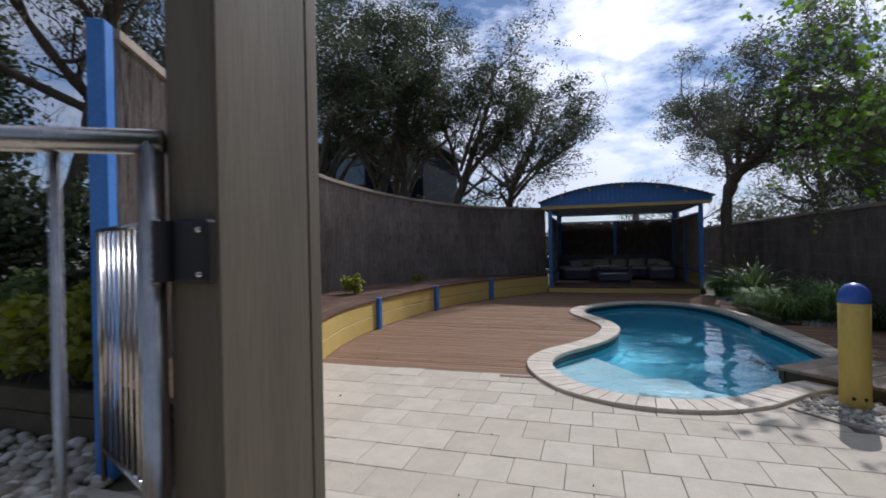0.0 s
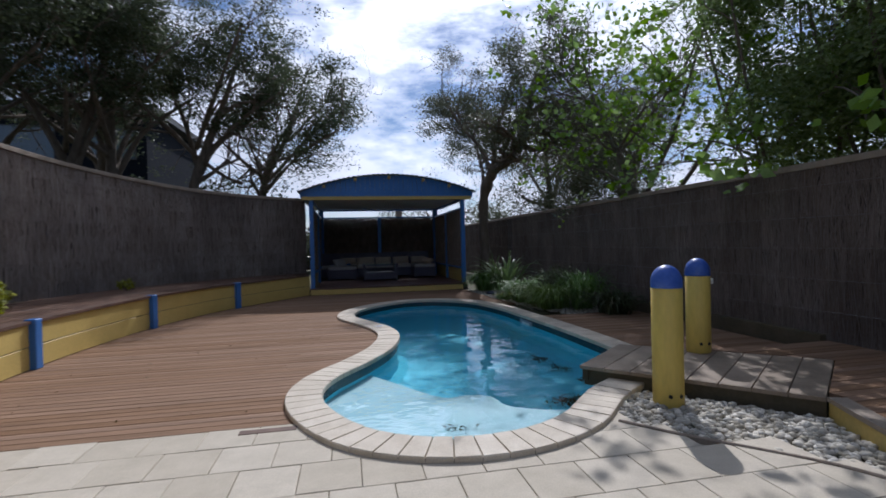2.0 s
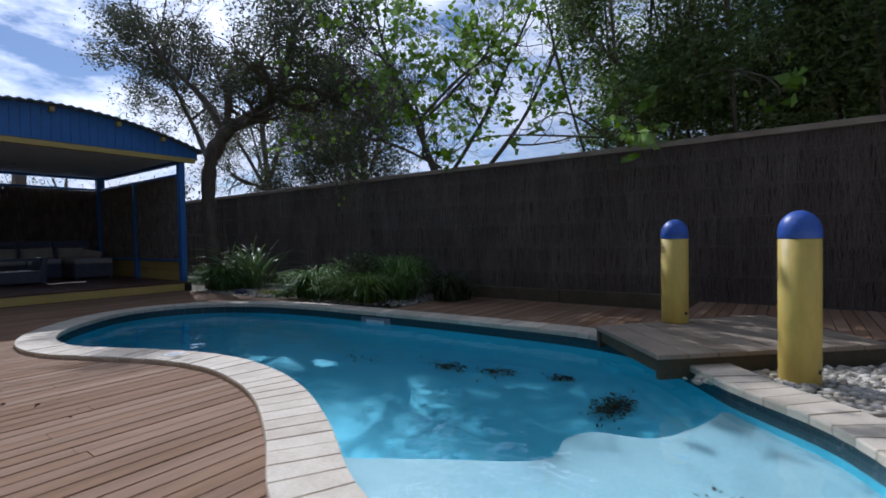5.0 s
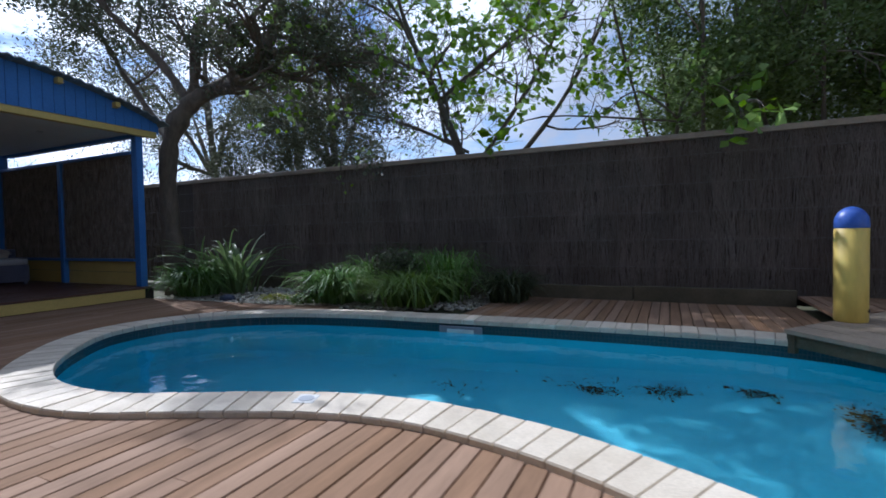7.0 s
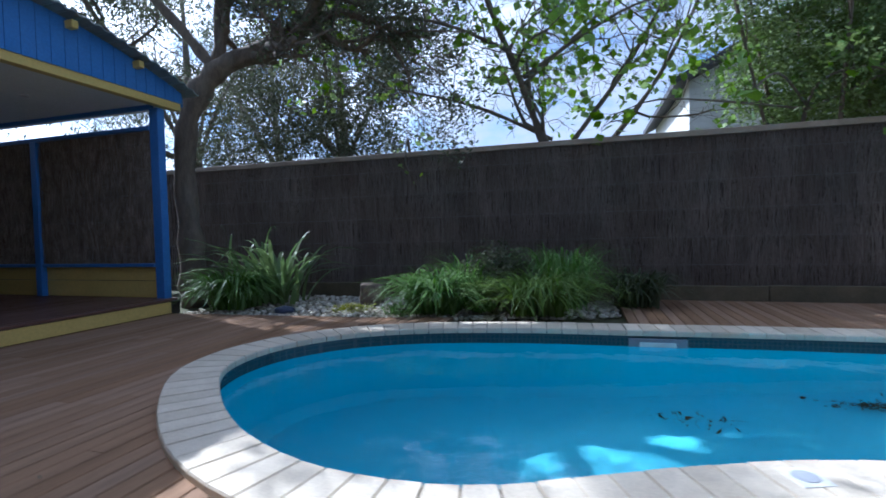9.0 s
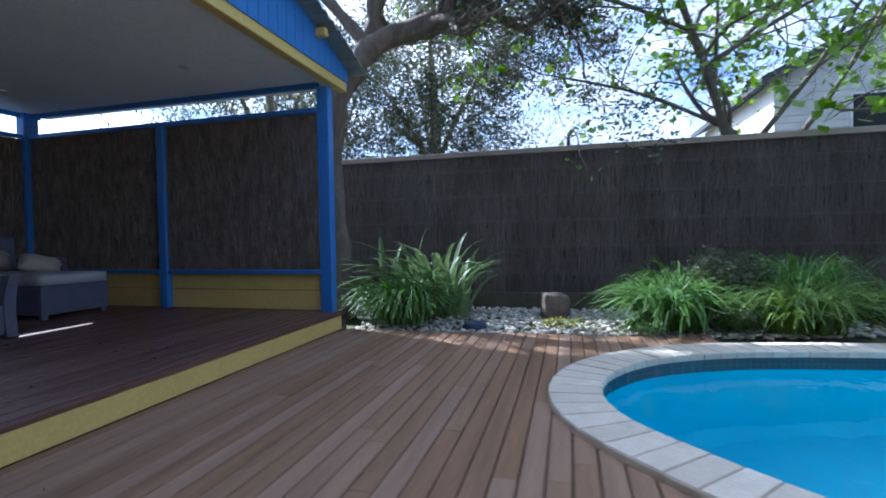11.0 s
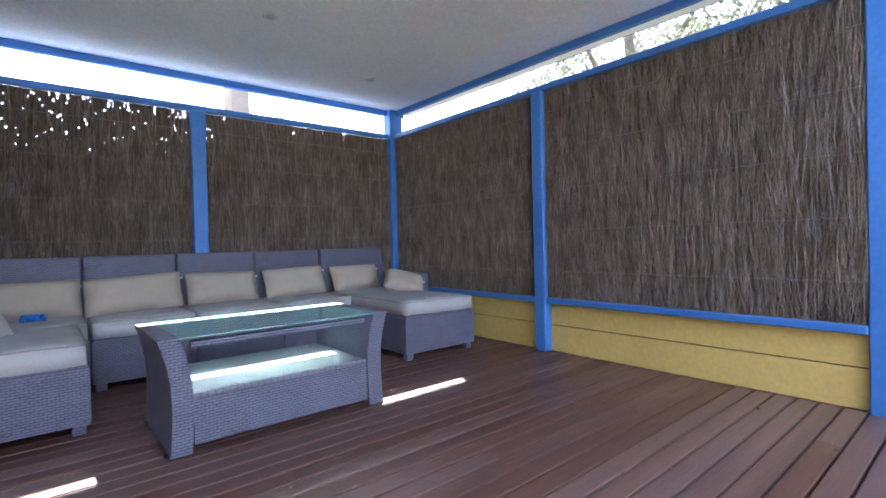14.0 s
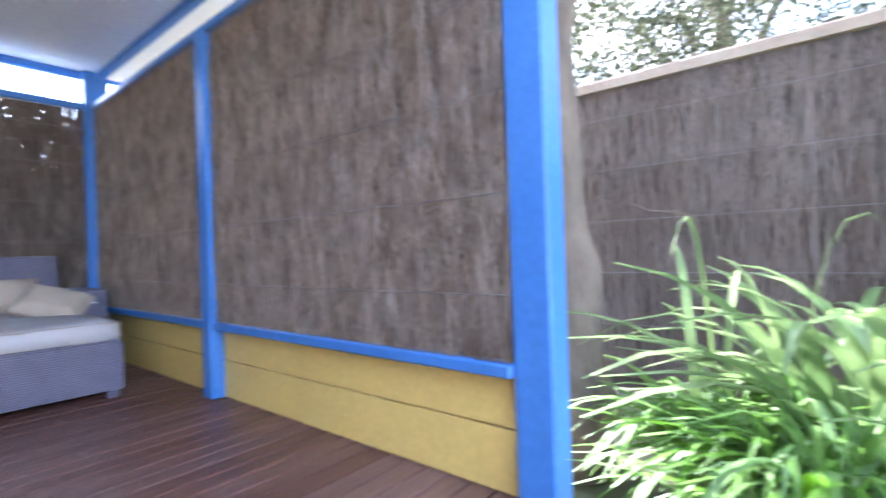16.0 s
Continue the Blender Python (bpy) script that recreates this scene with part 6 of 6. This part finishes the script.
# ---- houses beyond the fences ----
def house(name, label, x0, x1, y0, y1, h, wall_mat, roof_mat, windows, gable_axis="x", rise=1.6, boards_on=False):
    hs = thing(name, label, "house")
    part("wall", boxed(x0, x1, y0, y1, -0.05, h), wall_mat, hs)
    bm = bmesh.new()
    e = 0.45
    if gable_axis == "flat":
        box(bm, x0 - e, x1 + e, y0 - e, y1 + e, h + 0.002, h + 0.28)
    else:
        ym = (y0 + y1) / 2
        prof = [(y0 - e, h - 0.15), (ym, h + rise), (y1 + e, h - 0.15), (y1 + e, h + 0.03), (ym, h + rise + 0.2), (y0 - e, h + 0.03)]
        f = [bm.verts.new((x0 - e, y, z)) for y, z in prof]
        b = [bm.verts.new((x1 + e, y, z)) for y, z in prof]
        for i in range(6):
            bm.faces.new((f[i - 1], f[i], b[i], b[i - 1]))
        bm.faces.new((f[0], f[1], f[4], f[5])), bm.faces.new((f[1], f[2], f[3], f[4]))
        bm.faces.new((b[0], b[1], b[4], b[5])), bm.faces.new((b[1], b[2], b[3], b[4]))
        bmesh.ops.recalc_face_normals(bm, faces=bm.faces)
        g = bmesh.new()
        v = [g.verts.new(c) for c in ((x0, y0, h + 0.001), (x0, y1, h + 0.001), (x0, ym, h + rise - 0.12), (x0 + 0.2, y0, h + 0.001), (x0 + 0.2, y1, h + 0.001), (x0 + 0.2, ym, h + rise - 0.12))]
        for q in ((0, 1, 2), (5, 4, 3), (0, 3, 4, 1), (1, 4, 5, 2), (2, 5, 3, 0)):
            g.faces.new([v[i] for i in q])
        part("gable", g, wall_mat, hs)
    part("roof", bm, roof_mat, hs)
    if boards_on:
        z = 0.2
        while z < h:
            part("weatherboard", boxed(x0 - 0.03, x0 - 0.002, y0, y1, z, z + 0.19, 0.004), wall_mat, hs)
            z += 0.2
    for axis, u, v, w, hh in windows:
        win = tagged(new("window"), "dark framed house window")
        win.parent = hs
        if axis == "x":
            part("frame", boxed(x0 - 0.06, x0 - 0.034, u, u + w, v, v + hh, 0.004), WHITE_PLASTIC, win)
            part("pane", boxed(x0 - 0.07, x0 - 0.062, u + 0.06, u + w - 0.06, v + 0.06, v + hh - 0.06), BLACK, win)
        else:
            part("frame", boxed(u, u + w, y0 - 0.06, y0 - 0.002, v, v + hh, 0.004), ROOF_DARK, win)
            part("pane", boxed(u + 0.06, u + w - 0.06, y0 - 0.07, y0 - 0.062, v + 0.06, v + hh - 0.06), PANE_SKY, win)
    return hs


PANE_SKY = material("reflecting_window", (0.05, 0.07, 0.09), 0.05, spec=0.9, bump=0)
house("house", "white weatherboard house with a grey roof beyond the fence", 15.0, 22.0, -1.5, 7.0, 5.2, WALL_WHITE, ROOF_DARK,
      [("x", 4.2, 3.4, 1.0, 1.3)], rise=2.2, boards_on=True)
house("house", "dark flat-roofed house half hidden behind tea trees", -16.0, -7.4, 24.0, 31.0, 7.2, WALL_DARK, ROOF_DARK,
      [("y", -9.6, 5.2, 1.8, 1.4), ("y", -13.0, 5.0, 2.2, 1.6)], gable_axis="flat")


# ---- pool details ----
LID_GREY = material("pale_grey_lid", (0.42, 0.44, 0.48), 0.5, bump=0.05)


def skimmer_lid():
    s = thing("skimmer_cover", "square white skimmer lid with a blue-grey disc in the coping", "skimmer lid", at=pose(1.36, 9.2, 0.036, 0, 0, 20))
    part("frame", boxed(-0.068, 0.068, -0.06, 0.06, 0.0, 0.004, 0.001), WHITE_PLASTIC, s)
    bm = bmesh.new()
    bmesh.ops.create_cone(bm, cap_ends=True, segments=24, radius1=0.046, radius2=0.044, depth=0.005)
    part("disc", bm, LID_GREY, s).location.z = 0.004


skimmer_lid()


def skimmer_mouth():
    s = thing("skimmer_mouth", "pale blue skimmer opening set in the waterline tiles", "skimmer", at=pose(3.90, 9.35, -0.085, 0, 0, 3))
    part("frame", boxed(-0.022, -0.006, -0.24, 0.24, -0.05, 0.05, 0.004), GREY_PLASTIC, s)
    part("mouth", boxed(-0.026, -0.023, -0.15, 0.15, -0.035, 0.02, 0.001), WHITE_PLASTIC, s)


skimmer_mouth()


def pool_light():
    s = thing("pool_light", "round pale blue underwater pool light fitting", "pool light", at=pose(1.06, 11.05, -0.55, 0, 90, -25))
    for r, d, m, n in ((0.12, 0.03, POOL_LEDGE, "rim"), (0.085, 0.05, PANE_SKY, "lens")):
        bm = bmesh.new()
        bmesh.ops.create_cone(bm, cap_ends=True, segments=28, radius1=r, radius2=r * 0.9, depth=d)
        part(n, bm, m, s, smooth=False)


pool_light()


def litter(name, spots, seed, label):
    """Sunken leaves and twigs lying on the pool floor."""
    rnd = np.random.RandomState(seed)
    cs = []
    for x, y, z, sx, sy, n in spots:
        c = rnd.normal(0, 1, (n, 3)) * (sx, sy, 0.004) + (x, y, z)
        cs.append(c)
    ob = leaves_mesh(name, np.concatenate(cs), 0.034, DEBRIS, None, seed, 0.5, 0.0)
    return tagged(ob, label, "leaves", kind="stuff")


litter("leaf_litter", [(3.55, 7.95, -1.07, 0.05, 0.10, 200), (3.62, 7.35, -0.99, 0.05, 0.10, 200), (3.66, 6.75, -0.90, 0.05, 0.10, 180), (3.55, 7.5, -1.0, 0.09, 0.5, 150), (3.35, 9.1, -1.24, 0.08, 0.30, 90),
                       (3.2, 6.15, -0.80, 0.13, 0.07, 600), (1.75, 5.3, -0.262, 0.09, 0.05, 50)], 500, "dark drift of sunken leaves on the pool floor")

for k, (x, y, r, h) in enumerate(((6.5, 27.0, 2.2, 2.6), (10.0, 30.0, 2.6, 4.2), (3.0, 29.0, 2.4, 2.6), (14.0, 27.0, 2.4, 3.8), (-1.0, 28.0, 2.2, 2.6))):
    shrub(x, y, -0.05, r, h, 3000, LEAF_MOONAH, "distant grey-green bush beyond the garden", 600 + k, 0.2)

pole = thing("utility_pole", "square grey timber pole standing behind the pavilion", "pole", at=pose(3.0, 21.3, 0, 0, 0, 8))
part("shaft", boxed(-0.12, 0.12, -0.12, 0.12, -0.05, 3.45, 0.015), CAP, pole)
part("cap", boxed(-0.135, 0.135, -0.135, 0.135, 3.452, 3.49, 0.01), CAP, pole)

# dark offcut board between the deck and the pavers beside the coping
tagged(part("edge_board", boxed(0.10, 0.50, 5.150, 5.228, -0.02, 0.006, 0.004), BENCH), "short dark board lying between deck and pavers", "board")

# dry leaves dropped on the boards
rl = np.random.RandomState(77)
spots = [(x, y, 0.006) for x, y in zip(rl.uniform(-2.2, 0.9, 90), rl.uniform(5.4, 14.6, 90)) if x > front_x(y) + 0.1 and not inside(x, y, RING_OUT)]
spots += [(x, y, FLOOR_Z + 0.006) for x, y in zip(rl.uniform(0.1, 4.0, 45), rl.uniform(15.2, 17.6, 45))]
spots += [(x, y, 0.006) for x, y in zip(rl.uniform(-1.5, 2.5, 40), rl.uniform(1.2, 4.2, 40))]
DRY = material("dry_leaf", (0.22, 0.15, 0.07), 0.8, second=(0.12, 0.08, 0.04), scale=8, bump=0, vary=0.4, island=True)
fallen = leaves_mesh("fallen_leaves", np.array(spots), 0.028, DRY, None, 78, 0.5, 0.0)
tagged(fallen, "small dry brown leaves scattered on boards and pavers", "leaves", kind="stuff")
